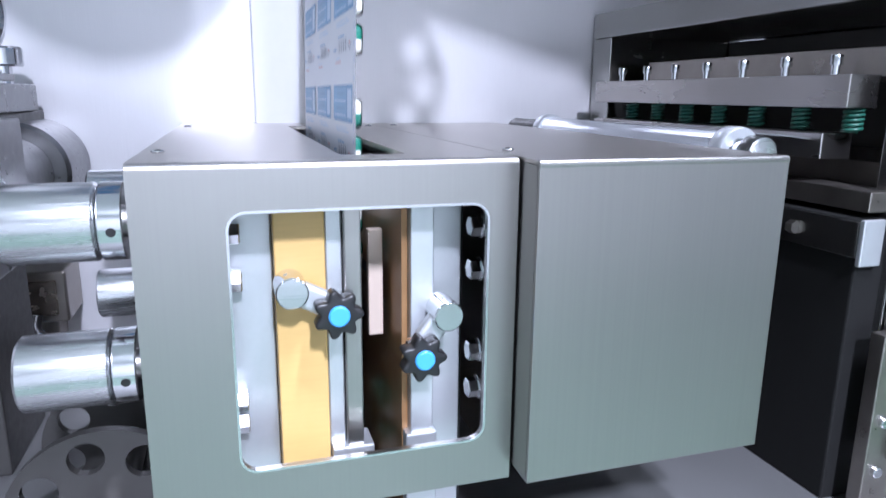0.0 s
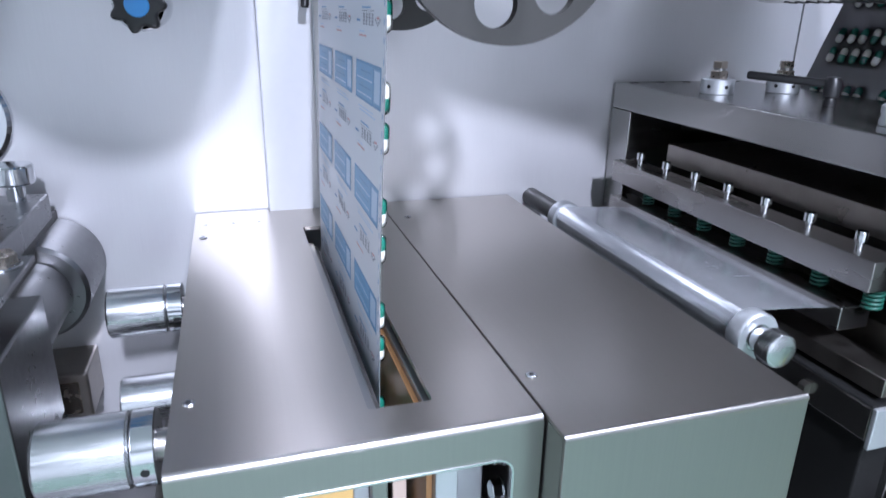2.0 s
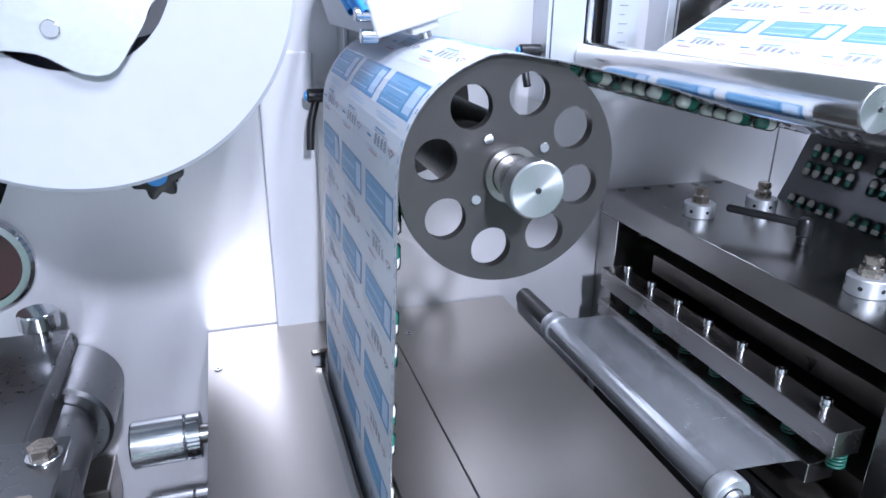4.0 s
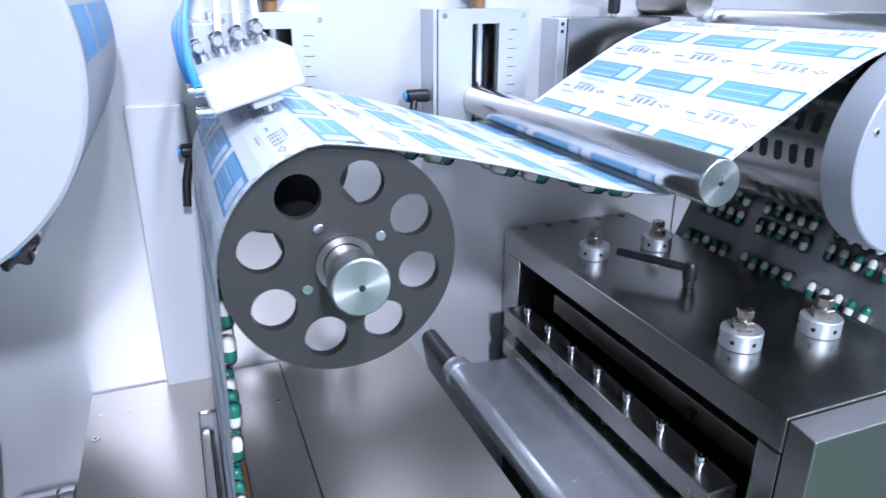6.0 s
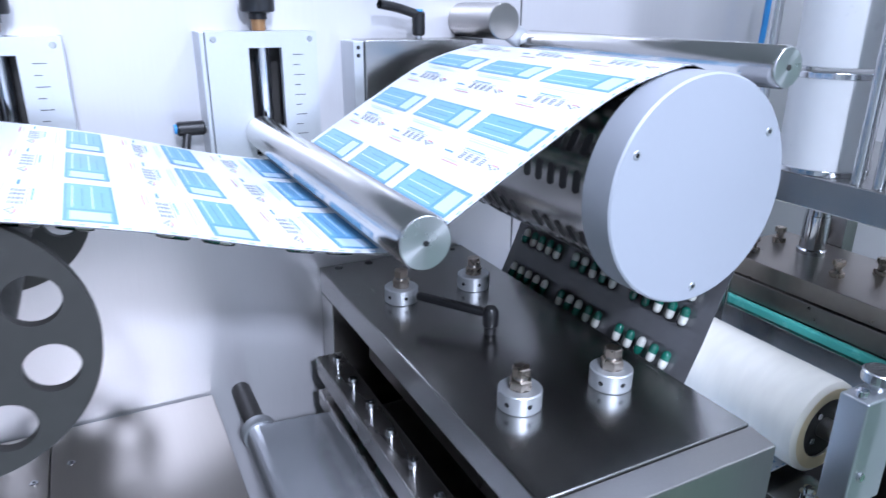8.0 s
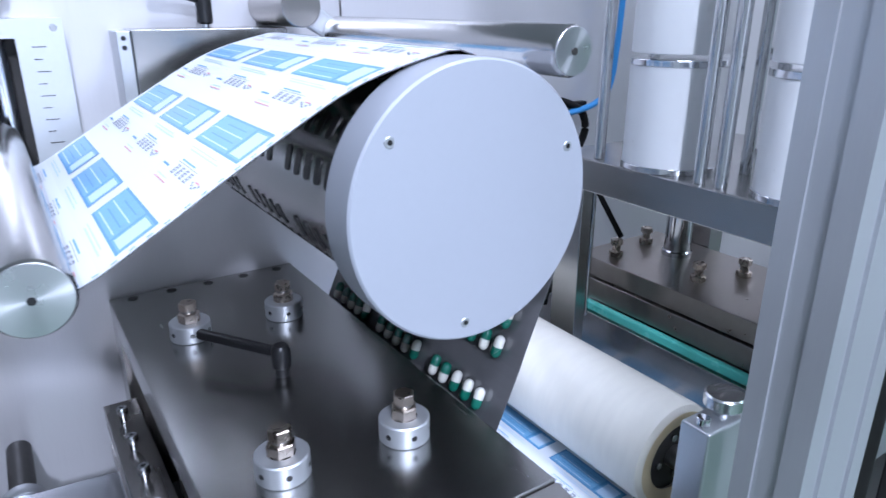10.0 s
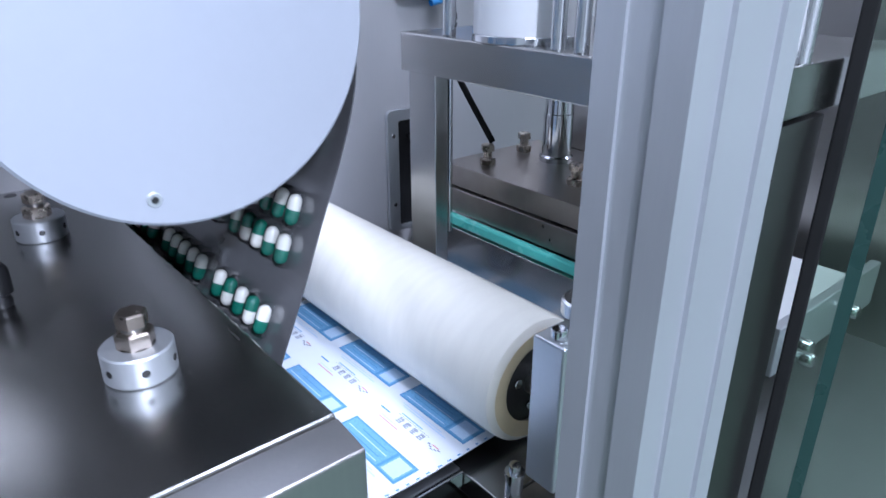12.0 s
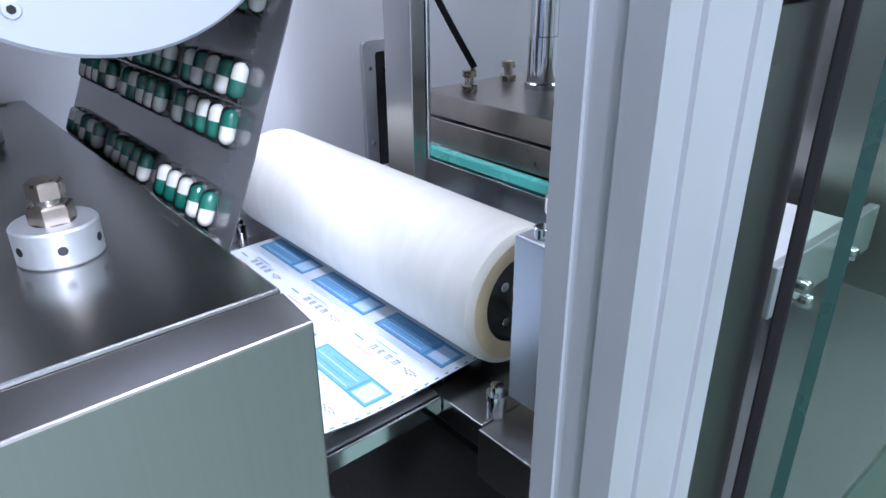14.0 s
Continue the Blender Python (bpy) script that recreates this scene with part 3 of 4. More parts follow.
# slotted bracket with scale
def slotted_bracket(x, z1, name_label):
    br = thing("slotted_bracket", (x, 0.86, z1 - 0.16), name_label, "bracket", "slotted brackets on the back panel")
    part("front_plate", plate_with_holes(rect(x - 0.062, x + 0.058, z1 - 0.165, z1), [rect(x - 0.018, x + 0.018, z1 - 0.135, z1 - 0.017)], 0.854, 0.864), ALU, br)
    part("side_plate", box(x - 0.068, x - 0.0625, 0.856, WALL_Y, z1 - 0.165, z1, 0.001), ALU, br)
    part("side_plate", box(x + 0.0555, x + 0.058, 0.8645, WALL_Y, z1 - 0.165, z1, 0.001), ALU, br)
    part("top_plate", box(x - 0.062, x + 0.055, 0.8645, WALL_Y, z1 - 0.008, z1, 0.001), ALU, br)
    part("spindle", rod("z", (x + 0.0015, 0.880, z1), 0.0085, -0.16, 0.004, 0.0003, 20), CHROME, br)
    part("guide_back", box(x - 0.03, x + 0.03, 0.894, 0.898, z1 - 0.16, z1 - 0.01), DARK, br)
    for k in range(9):
        part("scale_mark", box(x + 0.030, x + (0.042 if k % 2 == 0 else 0.037), 0.8534, 0.854, z1 - 0.025 - 0.011 * k, z1 - 0.0243 - 0.011 * k), BLACK, br)
    k = part("knob", lathe("z", (x, 0.878, z1), [(0, 0.012), (0.010, 0.012), (0.010, 0.018), (0.018, 0.020), (0.019, 0.022), (0.019, 0.034), (0.017, 0.036), (0, 0.036)], 28), BLACK, br, "black adjusting knob")
    part("collar", rod("z", (x, 0.878, z1), 0.008, 0, 0.014, 0.0005, 24), COPPER, k, "brass-coloured collar")
    for dx in (-0.054, 0.050):
        part("screw", rod("y", (x + dx, 0.854, z1 - 0.008), 0.0032, -0.001, 0.001, 0.0003, 16), CHROME, br)
    return br


slotted_bracket(0.4405, 1.656, "aluminium slotted bracket with a scale, holding the tension roller")
slotted_bracket(0.188, 1.653, "aluminium slotted bracket with a scale, behind the film drum")


def lever(base, tip, label):
    """A clamping lever whose hub lies along x from the base."""
    lv = thing("clamp_lever", base, label, "lever", "clamping levers")
    x, y, z = base
    h = part("hub", rod("x", base, 0.008, -0.030, 0.0, 0.002, 24), BLACK, lv)
    part("cap", rod("x", base, 0.0055, -0.0325, -0.029, 0.0008, 20), CYAN, h, "blue end cap")
    part("stud", rod("x", base, 0.004, 0.0, 0.014, 0.0003, 16), CHROME, lv)
    d = Vector(tip) - Vector(base)
    part("grip", cable([Vector(base) + Vector((-0.018, 0, 0)), Vector(base) + Vector((-0.018, 0, 0)) + d * 0.5 + Vector((-0.003, 0, 0)), Vector(base) + Vector((-0.018, 0, 0)) + d], 0.0048, 10), BLACK, lv)
    return lv


lever((0.371, 0.868, 1.555), (0.366, 0.852, 1.513), "black clamping lever on the slotted bracket")
lever((0.106, 0.865, 1.508), (0.094, 0.855, 1.447), "black clamping lever beside the lit strip plate")

# block on the back panel behind the perforated drum
bl = thing("bearing_block", (0.62, 0.86, 1.54), "ground steel bearing block on the back panel", "block")
part("block", box(0.5565, 0.715, 0.853, WALL_Y, 1.535, 1.645, 0.001), GROUND, bl)
part("edge_plate", box(0.543, 0.556, 0.857, WALL_Y, 1.535, 1.644, 0.001), ALU, bl)
for z in (1.637, 1.628):
    part("screw", rod("y", (0.549, 0.857, z), 0.0024, -0.0008, 0.001, 0.0002, 12), BLACK, bl)
vl = thing("clamp_lever", (0.632, 0.868, 1.645), "black clamping lever standing on the bearing block", "lever", "clamping levers")
part("hub", rod("z", (0.632, 0.868, 1.645), 0.008, 0.004, 0.032, 0.002, 24), BLACK, vl)
part("stud", rod("z", (0.632, 0.868, 1.645), 0.004, 0, 0.006, 0.0003, 14), CHROME, vl)
part("grip", cable([(0.632, 0.868, 1.673), (0.602, 0.863, 1.681), (0.577, 0.858, 1.685)], 0.0055, 10), BLACK, vl)
part("cap", rod("z", (0.632, 0.868, 1.645), 0.0055, 0.031, 0.0345, 0.0008, 20), CYAN, vl)

# ---- film drum with round holes ----
D1 = (0.168, 0.484, 1.505)
R1 = 0.080
drum1 = thing("film_drum", D1, "dark grey film drum with eight round holes in its discs", "drum")
holes = [ring_of(0.168 + 0.055 * math.cos(radians(83 - 45 * k)), 1.505 + 0.055 * math.sin(radians(83 - 45 * k)), 0.0150, 28) for k in range(8)]
for y in (0.484, 0.790):
    b = plate_with_holes(ring_of(0.168, 1.505, R1, 96), holes + [ring_of(0.168, 1.505, 0.0195, 36)], y, y + 0.008)
    part("disc", b, DARK, drum1, "dark grey disc with eight round holes")
part("inner_hub", tube("y", (0.168, 0, 1.505), 0.020, 0.034, 0.50, 0.79), DARK, drum1, "dark inner hub tube")
part("hub_ring", tube("y", (0.168, 0, 1.505), 0.0150, 0.0198, 0.479, 0.496), STEEL, drum1)
part("shaft", rod("y", (0.168, 0, 1.505), 0.0145, 0.452, WALL_Y, 0.0005, 36), GROUND, drum1, "dark ground steel shaft")
part("end_cap", lathe("y", (0.168, 0, 1.505), [(0, 0.438), (0.0178, 0.438), (0.0190, 0.4392), (0.0190, 0.4515), (0.0181, 0.4525), (0.0146, 0.4525)], 48), FACE, drum1, "bright turned end cap")
part("centre_bore", rod("y", (0.168, 0.438, 1.505), 0.0022, -0.0004, 0.001, 0.0001, 12), BLACK, drum1)
for k in range(4):
    a = radians(130 + 90 * k)
    part("disc_screw", rod("y", (0.168 + 0.030 * math.cos(a), 0.484, 1.505 + 0.030 * math.sin(a)), 0.0036, -0.0018, 0.0, 0.0004, 16), CHROME, drum1)

# ---- perforated drum with the grey cap ----
D2 = (0.683, 0.451, 1.5450)
R2 = 0.0935
drum2 = thing("perforated_drum", D2, "steel drum with rows of slots and a grey painted end cap", "drum")
cp = part("end_cap", lathe("y", (0.683, 0, 1.5450), [(0, 0.451), (R2 - 0.0015, 0.451), (R2, 0.4525), (R2, 0.483), (R2 - 0.004, 0.483), (0, 0.483)], 96), GREYPAINT, drum2, "light grey painted round end cap")
for k in range(3):
    a = radians(72.8 - 120 * k)
    s = part("cap_screw", rod("y", (0.683 + 0.081 * math.cos(a), 0.451, 1.5450 + 0.081 * math.sin(a)), 0.0036, -0.0007, 0.001, 0.0004, 20), ALU, cp)
    part("socket", hexagon("y", (0.683 + 0.081 * math.cos(a), 0.4503, 1.5450 + 0.081 * math.sin(a)), 0.0018, -0.0003, 0.0006), BLACK, s)
part("barrel", rod("y", (0.683, 0, 1.5450), 0.0820, 0.484, 0.835, 0.0005, 72), ROLLER, drum2)
# slots are thin black pads on the barrel; black paints the shade inside them
dark_slot_me = None
for card in range(6):
    for row in range(3):
        for col in range(5):
            for half in (0, 1):
                a = radians(60 * card + 14 + 22 * half)
                y = 0.506 + 0.108 * row + 0.0175 * col
                if dark_slot_me is None:
                    sb = bmesh.new()
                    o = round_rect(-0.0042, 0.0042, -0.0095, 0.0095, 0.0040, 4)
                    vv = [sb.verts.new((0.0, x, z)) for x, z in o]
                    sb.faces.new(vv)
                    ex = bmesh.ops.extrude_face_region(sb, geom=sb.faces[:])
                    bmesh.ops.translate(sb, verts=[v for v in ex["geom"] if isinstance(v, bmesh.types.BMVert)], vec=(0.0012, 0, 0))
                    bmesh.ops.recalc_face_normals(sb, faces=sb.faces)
                    dark_slot_me = mesh_of("slot", sb, BLACK)
                so = new("slot", dark_slot_me)
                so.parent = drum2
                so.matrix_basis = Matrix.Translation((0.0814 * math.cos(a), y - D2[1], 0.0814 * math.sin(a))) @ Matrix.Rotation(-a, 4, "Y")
part("shaft", rod("y", (0.683, 0, 1.5450), 0.014, 0.83, WALL_Y, 0.0005, 28), STEEL, drum2)

# ---- silicone feed roller, guide and tray ----
fr = thing("feed_roller", (0.936, 0.64, 1.2445), "cream silicone-covered feed roller", "roller")
part("cover", lathe("y", (0.936, 0, 1.2445), [(0.041, 0.455), (0.050, 0.455), (0.0555, 0.4585), (0.0565, 0.465), (0.0565, 0.835), (0.041, 0.835)], 80), SILICONE, fr, "cream silicone sleeve")
part("sleeve_edge", lathe("y", (0.936, 0, 1.2445), [(0.036, 0.4555), (0.042, 0.4542), (0.0498, 0.4542)], 64), SILICONE_END, fr, "yellowed cut edge of the sleeve")
c = part("core", rod("y", (0.936, 0, 1.2445), 0.038, 0.459, 0.84, 0.001, 48), DARK, fr)
for k in range(4):
    a = radians(45 + 90 * k)
    part("core_screw", rod("y", (0.936 + 0.022 * math.cos(a), 0.459, 1.2445 + 0.022 * math.sin(a)), 0.004, -0.003, 0, 0.0005, 16), CHROME, c)
part("shaft", rod("y", (0.936, 0, 1.2445), 0.012, 0.40, WALL_Y, 0.0005, 24), STEEL, fr)
bk = thing("bearing_bracket", (0.90, 0.42, 1.19), "upright aluminium bearing bracket holding the feed roller", "bracket")
part("post", box(0.896, 0.958, 0.398, 0.428, 1.188, 1.318, 0.002), ALU, bk)
part("thumb_screw", lathe("z", (0.936, 0.414, 1.318), [(0, 0), (0.008, 0), (0.008, 0.006), (0.0165, 0.008), (0.018, 0.010), (0.018, 0.020), (0.016, 0.0215), (0, 0.0215)], 40), TURNED, bk)
s = part("cap_screw", rod("z", (0.906, 0.412, 1.318), 0.0062, 0, 0.008, 0.0008, 24), CHROME, bk)
part("cap_screw", rod("y", (0.91, 0.398, 1.23), 0.005, -0.004, 0, 0.0006, 20), CHROME, bk)

gr = thing("feed_guide_rail", (0.90, 0.65, 0.90), "machined steel guide rail with rows of notches under the film", "guide rail")
part("body", box(0.872, 0.945, 0.43, 0.86, 1.150, 1.172, 0.0012), GROUND, gr)
part("front_bar", box(0.868, 0.945, 0.375, 0.4295, 1.128, 1.1715, 0.0012), STEEL, gr)
part("under_beam", box(0.885, 0.945, 0.376, 0.86, 0.90, 1.127, 0.001), DARK, gr)
for g in range(3):
    for k in range(6):
        y = 0.500 + 0.11 * g + 0.0165 * k
        part("tooth", box(0.874, 0.892, y - 0.0035, y + 0.0035, 1.1722, 1.182, 0.0008, 1), GROUND, gr)
for y in (0.433, 0.86):
    p = part("stop_pin", lathe("z", (0.890, y, 1.1720), [(0, 0), (0.0075, 0), (0.0075, 0.016), (0.0082, 0.016), (0.0082, 0.0195), (0.005, 0.020), (0.005, 0.026), (0.003, 0.0265), (0, 0.0265)], 28), CHROME, gr)

ty = thing("film_tray", (0.82, 0.65, 1.15), "pressed steel tray with shallow pockets under the film loop", "tray")
pockets = []
for g in range(3):
    y0 = 0.502 + 0.112 * g
    pockets += [round_rect(0.776, 0.816, y0, y0 + 0.086, 0.006, 4), round_rect(0.832, 0.866, y0, y0 + 0.086, 0.006, 4)]
part("sheet", flat_plate(rect(0.715, 0.8715, 0.479, 0.835), pockets, 1.170, 1.174), TRAY, ty)
part("pocket_floor", box(0.716, 0.871, 0.480, 0.834, 1.162, 1.1655), TRAY, ty)
part("edge_strip", box(0.715, 0.8715, 0.474, 0.4785, 1.158, 1.1735, 0.001), CHROME, ty)
part("bracket", box(0.72, 0.76, 0.50, 0.54, 0.90, 1.1595), STEEL, ty)
part("bracket", box(0.72, 0.76, 0.78, 0.82, 0.90, 1.1595), STEEL, ty)

# ---- punching station ----
ps = thing("punch_station", (1.15, 0.60, 0.90), "steel punching station with pillars and a die set", "press")
part("top_plate", box(1.008, 1.31, 0.36, 0.735, 1.458, 1.497, 0.0015), GROUND, ps)
part("corner_post", box(1.018, 1.036, 0.690, 0.735, 0.90, 1.4575, 0.001), GROUND, ps, "ground steel corner post")
part("corner_post", box(1.018, 1.05, 0.36, 0.41, 0.90, 1.4575, 0.001), GROUND, ps)
part("corner_post", box(1.28, 1.31, 0.685, 0.735, 0.90, 1.4575, 0.001), GROUND, ps)
part("corner_post", box(1.28, 1.30, 0.43, 0.46, 0.90, 1.4575, 0.001), GROUND, ps)
part("bright_edge", box(1.0365, 1.041, 0.688, 0.700, 1.28, 1.4575, 0.0008), CHROME, ps)
part("upper_die", box(1.106, 1.278, 0.415, 0.780, 1.303, 1.330, 0.001), DIE, ps, "oiled brown-grey die plate")
part("lower_die", box(1.102, 1.278, 0.411, 0.782, 1.271, 1.301, 0.001), DIE, ps)
part("green_strip", box(1.092, 1.1015, 0.41, 0.785, 1.2565, 1.2705, 0.003), GREENSTRIP, ps, "translucent green glass strip")
part("lower_bar", box(1.088, 1.278, 0.411, 0.784, 1.206, 1.256, 0.001), GROUND, ps)
part("base_block", box(1.060, 1.278, 0.411, 0.785, 0.90, 1.176, 0.001), DARK, ps)
for x, y in ((1.219, 0.694), (1.219, 0.46)):
    part("guide_pillar", lathe("z", (x, y, 1.330), [(0.021, 0), (0.021, 0.006), (0.0185, 0.008), (0.0185, 0.060), (0.0175, 0.061), (0.0175, 0.126)], 36), CHROME, ps, "polished guide pillar")
for x, y in ((1.140, 0.737), (1.218, 0.750), (1.159, 0.612), (1.222, 0.588), (1.165, 0.48), (1.25, 0.53)):
    bb = part("die_bolt", hexagon("z", (x, y, 1.330), 0.0100, 0, 0.008), NUT, ps)
    part("shank", rod("z", (x, y, 1.330), 0.0055, 0.008, 0.017, 0.0004, 16), NUT, bb)
    part("lock_nut", hexagon("z", (x, y, 1.330), 0.0085, 0.017, 0.025), NUT, bb)
part("hose", cable([(1.125, 0.80, 1.46), (1.135, 0.77, 1.41), (1.146, 0.735, 1.357)], 0.004, 10), RUBBERB, ps, "black air hose")

part("hose", cable([(1.140, 0.897, 1.535), (1.168, 0.885, 1.527), (1.196, 0.882, 1.512), (1.204, 0.880, 1.485), (1.196, 0.884, 1.455)], 0.006, 10), RUBBERB, ps, "black air hose")
part("hose", cable([(1.165, 0.880, 1.512), (1.215, 0.876, 1.523), (1.240, 0.870, 1.550), (1.246, 0.866, 1.620), (1.250, 0.866, 1.72)], 0.0048, 10), CYAN, ps, "blue air hose")
part("hose_clip", box(1.120, 1.21, 0.886, 0.897, 1.519, 1.527, 0.001), RUBBERB, ps)

cyl0 = None
for x, y in ((1.057, 0.601), (1.057, 0.436), (1.25, 0.57)):
    if cyl0:
        copy_thing(cyl0, pose(x, y, 1.497))
        continue
    cyl0 = thing("air_cylinder", (x, y, 1.497), "white stacked air cylinder with chrome bands and tie rods", "cylinder", "air cylinders on the punching station")
    for k in range(4):
        z = 1.497 + 0.118 * k
        part("barrel", rod("z", (x, y, z), 0.0505, 0.006, 0.112, 0.001, 56), WHITEPL, cyl0)
        part("band", rod("z", (x, y, z + 0.1115), 0.0515, 0.0, 0.007, 0.0005, 56), CHROME, cyl0, "chrome band")
    part("base_ring", rod("z", (x, y, 1.497), 0.052, 0.0, 0.0065, 0.0005, 56), CHROME, cyl0)
    for dx, dy in ((-0.036, -0.070), (-0.036, 0.070), (0.042, -0.070), (0.042, 0.070)):
        part("tie_rod", rod("z", (x + dx, y + dy, 1.497), 0.0065, 0, 0.48, 0.0005, 20), TURNED, cyl0)

# side hatch and cable behind the post
ht = thing("wall_hatch", (1.13, 0.895, 1.15), "small steel hatch frame around a cable opening", "hatch")
part("frame", plate_with_holes(round_rect(1.098, 1.178, 1.20, 1.375, 0.008), [round_rect(1.116, 1.173, 1.205, 1.36, 0.004)], 0.892, 0.898), ALU, ht)
part("opening", box(1.116, 1.173, 0.898, 0.8995, 1.205, 1.36), BLACK, ht)
for z in (1.34, 1.24):
    part("screw", rod("y", (1.1075, 0.892, z), 0.003, -0.001, 0, 0.0003, 12), CHROME, ht)
part("cable", cable([(1.136, 0.894, 1.34), (1.141, 0.88, 1.31), (1.141, 0.875, 1.26), (1.138, 0.88, 1.20)], 0.006, 10), RUBBERB, ht)

# ---- frame post, steel upright and glass door ----
fp = thing("frame_post", (0.81, 0.28, 0.0), "silver anodised aluminium profile post of the guard frame", "post")
part("profile", flat_plate([(0.794, 0.271), (0.809, 0.271), (0.809, 0.2735), (0.817, 0.2735), (0.817, 0.271), (0.847, 0.271), (0.847, 0.2735), (0.855, 0.2735), (0.855, 0.271), (0.870, 0.271), (0.870, 0.3153), (0.794, 0.3153), (0.794, 0.302), (0.796, 0.302), (0.796, 0.286), (0.794, 0.286)], [], 0.0, 2.0), PROFILE, fp)
su = thing("steel_upright", (1.06, 0.35, 0.0), "dark brushed steel upright beside the glass door", "post")
part("upright", box(1.068, 1.155, 0.363, 0.392, 0.0, 1.453, 0.001), UPRIGHT, su)
part("hook", box(1.058, 1.073, 0.356, 0.3625, 1.40, 1.416, 0.001), UPRIGHT, su)
gd = thing("glass_door", (1.12, 0.0, 0.35), "open guard door of green-tinted glass with a black seal", "door")
DM = Matrix.Translation((1.160, 0.356, 0)) @ Matrix.Rotation(radians(-72), 4, "Z")
part("pane", turned(box(0.012, 0.75, -0.003, 0.003, 0.36, 1.75), DM), GLASS, gd, "clear green-tinted glass pane")
part("seal", turned(box(0.0, 0.012, -0.008, 0.008, 0.35, 1.76, 0.002), DM), RUBBERB, gd, "black rubber seal")
part("edge_seal", turned(box(0.034, 0.045, -0.007, -0.0035, 0.36, 1.75), DM), TEALEDGE, gd, "dark teal glass edge")
gd.children[0].visible_shadow = False

# neighbouring machine seen through the glass
nm = thing("side_table", (2.05, 0.35, 0.0), "steel side table behind the glass door", "table")
part("top", box(2.05, 2.8, 0.20, 0.95, 0.86, 0.90, 0.003), STEEL, nm)
for x in (2.1, 2.75):
    for y in (0.25, 0.90):
        part("leg", box(x - 0.02, x + 0.02, y - 0.02, y + 0.02, 0, 0.86, 0.002), STEEL, nm)
part("lower_shelf", box(2.08, 2.77, 0.23, 0.92, 0.40, 0.42, 0.002), STEEL, nm)
rs = random.Random(9)
for cx, cy, cards in ((2.13, 0.64, 17), (2.14, 0.49, 12), (2.34, 0.62, 10), (2.36, 0.44, 7)):
    stk = thing("card_stack", (cx, cy, 0.90), "loose stack of blue and white printed blister cards", "card stack", "card stacks on the side table")
    for k in range(cards):
        part("card", turned(box(-0.07, 0.07, -0.045, 0.045, 0.012 * k, 0.012 * k + 0.010, 0.001), Matrix.Translation((cx, cy, 0.90)) @ Matrix.Rotation(rs.uniform(-0.5, 0.5), 4, "Z")), (INKPALE, FOIL, FOIL, INK)[k % 4], stk)
cv = thing("discharge_conveyor", (1.70, 0.77, 0.0), "low steel discharge conveyor with rollers", "conveyor")
part("belt", box(1.48, 1.80, 0.50, 0.85, 1.04, 1.06, 0.004), WHITEPL, cv)
for y in (0.48, 0.86):
    part("side_rail", box(1.46, 1.82, y - 0.008, y + 0.008, 1.01, 1.09, 0.002), ALU, cv)
for k in range(3):
    part("end_roller", rod("y", (1.50 + 0.13 * k, 0, 1.02), 0.016, 0.489, 0.85, 0.001, 20), CHROME, cv)
for x, z in ((1.50, 1.06), (1.52, 1.03), (1.66, 1.06)):
    part("knob", lathe("y", (x, 0.471, z), [(0, -0.03), (0.009, -0.03), (0.011, -0.027), (0.011, -0.012), (0.006, -0.010), (0.006, 0), (0, 0)], 20), CHROME, cv)
for x in (1.50, 1.78):
    part("leg", box(x - 0.015, x + 0.015, 0.64, 0.67, 0, 1.039, 0.002), ALU, cv)
yb = thing("waste_bin", (1.30, 0.10, 0.0), "yellow plastic waste bin on the floor", "bin")
part("body", lathe("z", (1.30, 0.10, 0), [(0, 0), (0.12, 0), (0.15, 0.62), (0.155, 0.64), (0.145, 0.64), (0.115, 0.02), (0, 0.02)], 32), YELLOW, yb)

# ---- printing head above the film drum ----
hd = thing("print_head", (0.16, 0.68, 1.60), "white printing head with blue air hoses over the film", "print head")
HM = Matrix.Translation((0.102, 0.66, 1.587)) @ Matrix.Rotation(radians(-16.7), 4, "Y")
part("housing", turned(box(0.0, 0.073, -0.06, 0.18, 0.0, 0.030, 0.003, 3), HM), WHITEMETAL, hd)
part("sensor_foot", turned(box(0.030, 0.054, -0.052, -0.030, -0.007, -0.0005, 0.0015), HM), WHITEMETAL, hd)
part("sensor_tip", turned(rod("z", (0.042, -0.043, 0), 0.0055, -0.013, -0.007, 0.0005, 16), HM), CHROME, hd)
for k in range(8):
    fx, fy = 0.010 + 0.017 * (k % 4), 0.02 + 0.045 * (k // 4) + 0.006 * (k % 2)
    f = part("fitting", turned(lathe("z", (fx, fy, 0.030), [(0, 0), (0.006, 0), (0.006, 0.006), (0.0042, 0.008), (0.0042, 0.016), (0, 0.016)], 16), HM), CHROME, hd, "chrome air fitting")
    part("fitting_elbow", turned(rod("y", (fx, fy, 0.043), 0.0045, -0.012, 0.004, 0.0008, 14), HM), CHROME, f)
for k in range(3):
    p = [(0.094 - 0.002 * k, 0.60 + 0.02 * k, 1.606), (0.090 - 0.002 * k, 0.63 + 0.02 * k, 1.622), (0.092 - 0.003 * k, 0.70 + 0.02 * k, 1.645), (0.101, 0.80 + 0.008 * k, 1.672 - 0.004 * k), (0.112, 0.896, 1.70 - 0.008 * k)]
    part("hose", cable(p, 0.0035, 10), CYAN, hd, "translucent blue air hose")
for k in range(3):
    p = [(0.118 + 0.016 * k, 0.70, 1.640 + 0.005 * k), (0.122 + 0.016 * k, 0.74, 1.665 + 0.005 * k), (0.132 + 0.016 * k, 0.82, 1.705), (0.14 + 0.016 * k, 0.896, 1.75)]
    part("clear_hose", cable(p, 0.0032, 10), WHITEPL, hd, "milky white air hose")
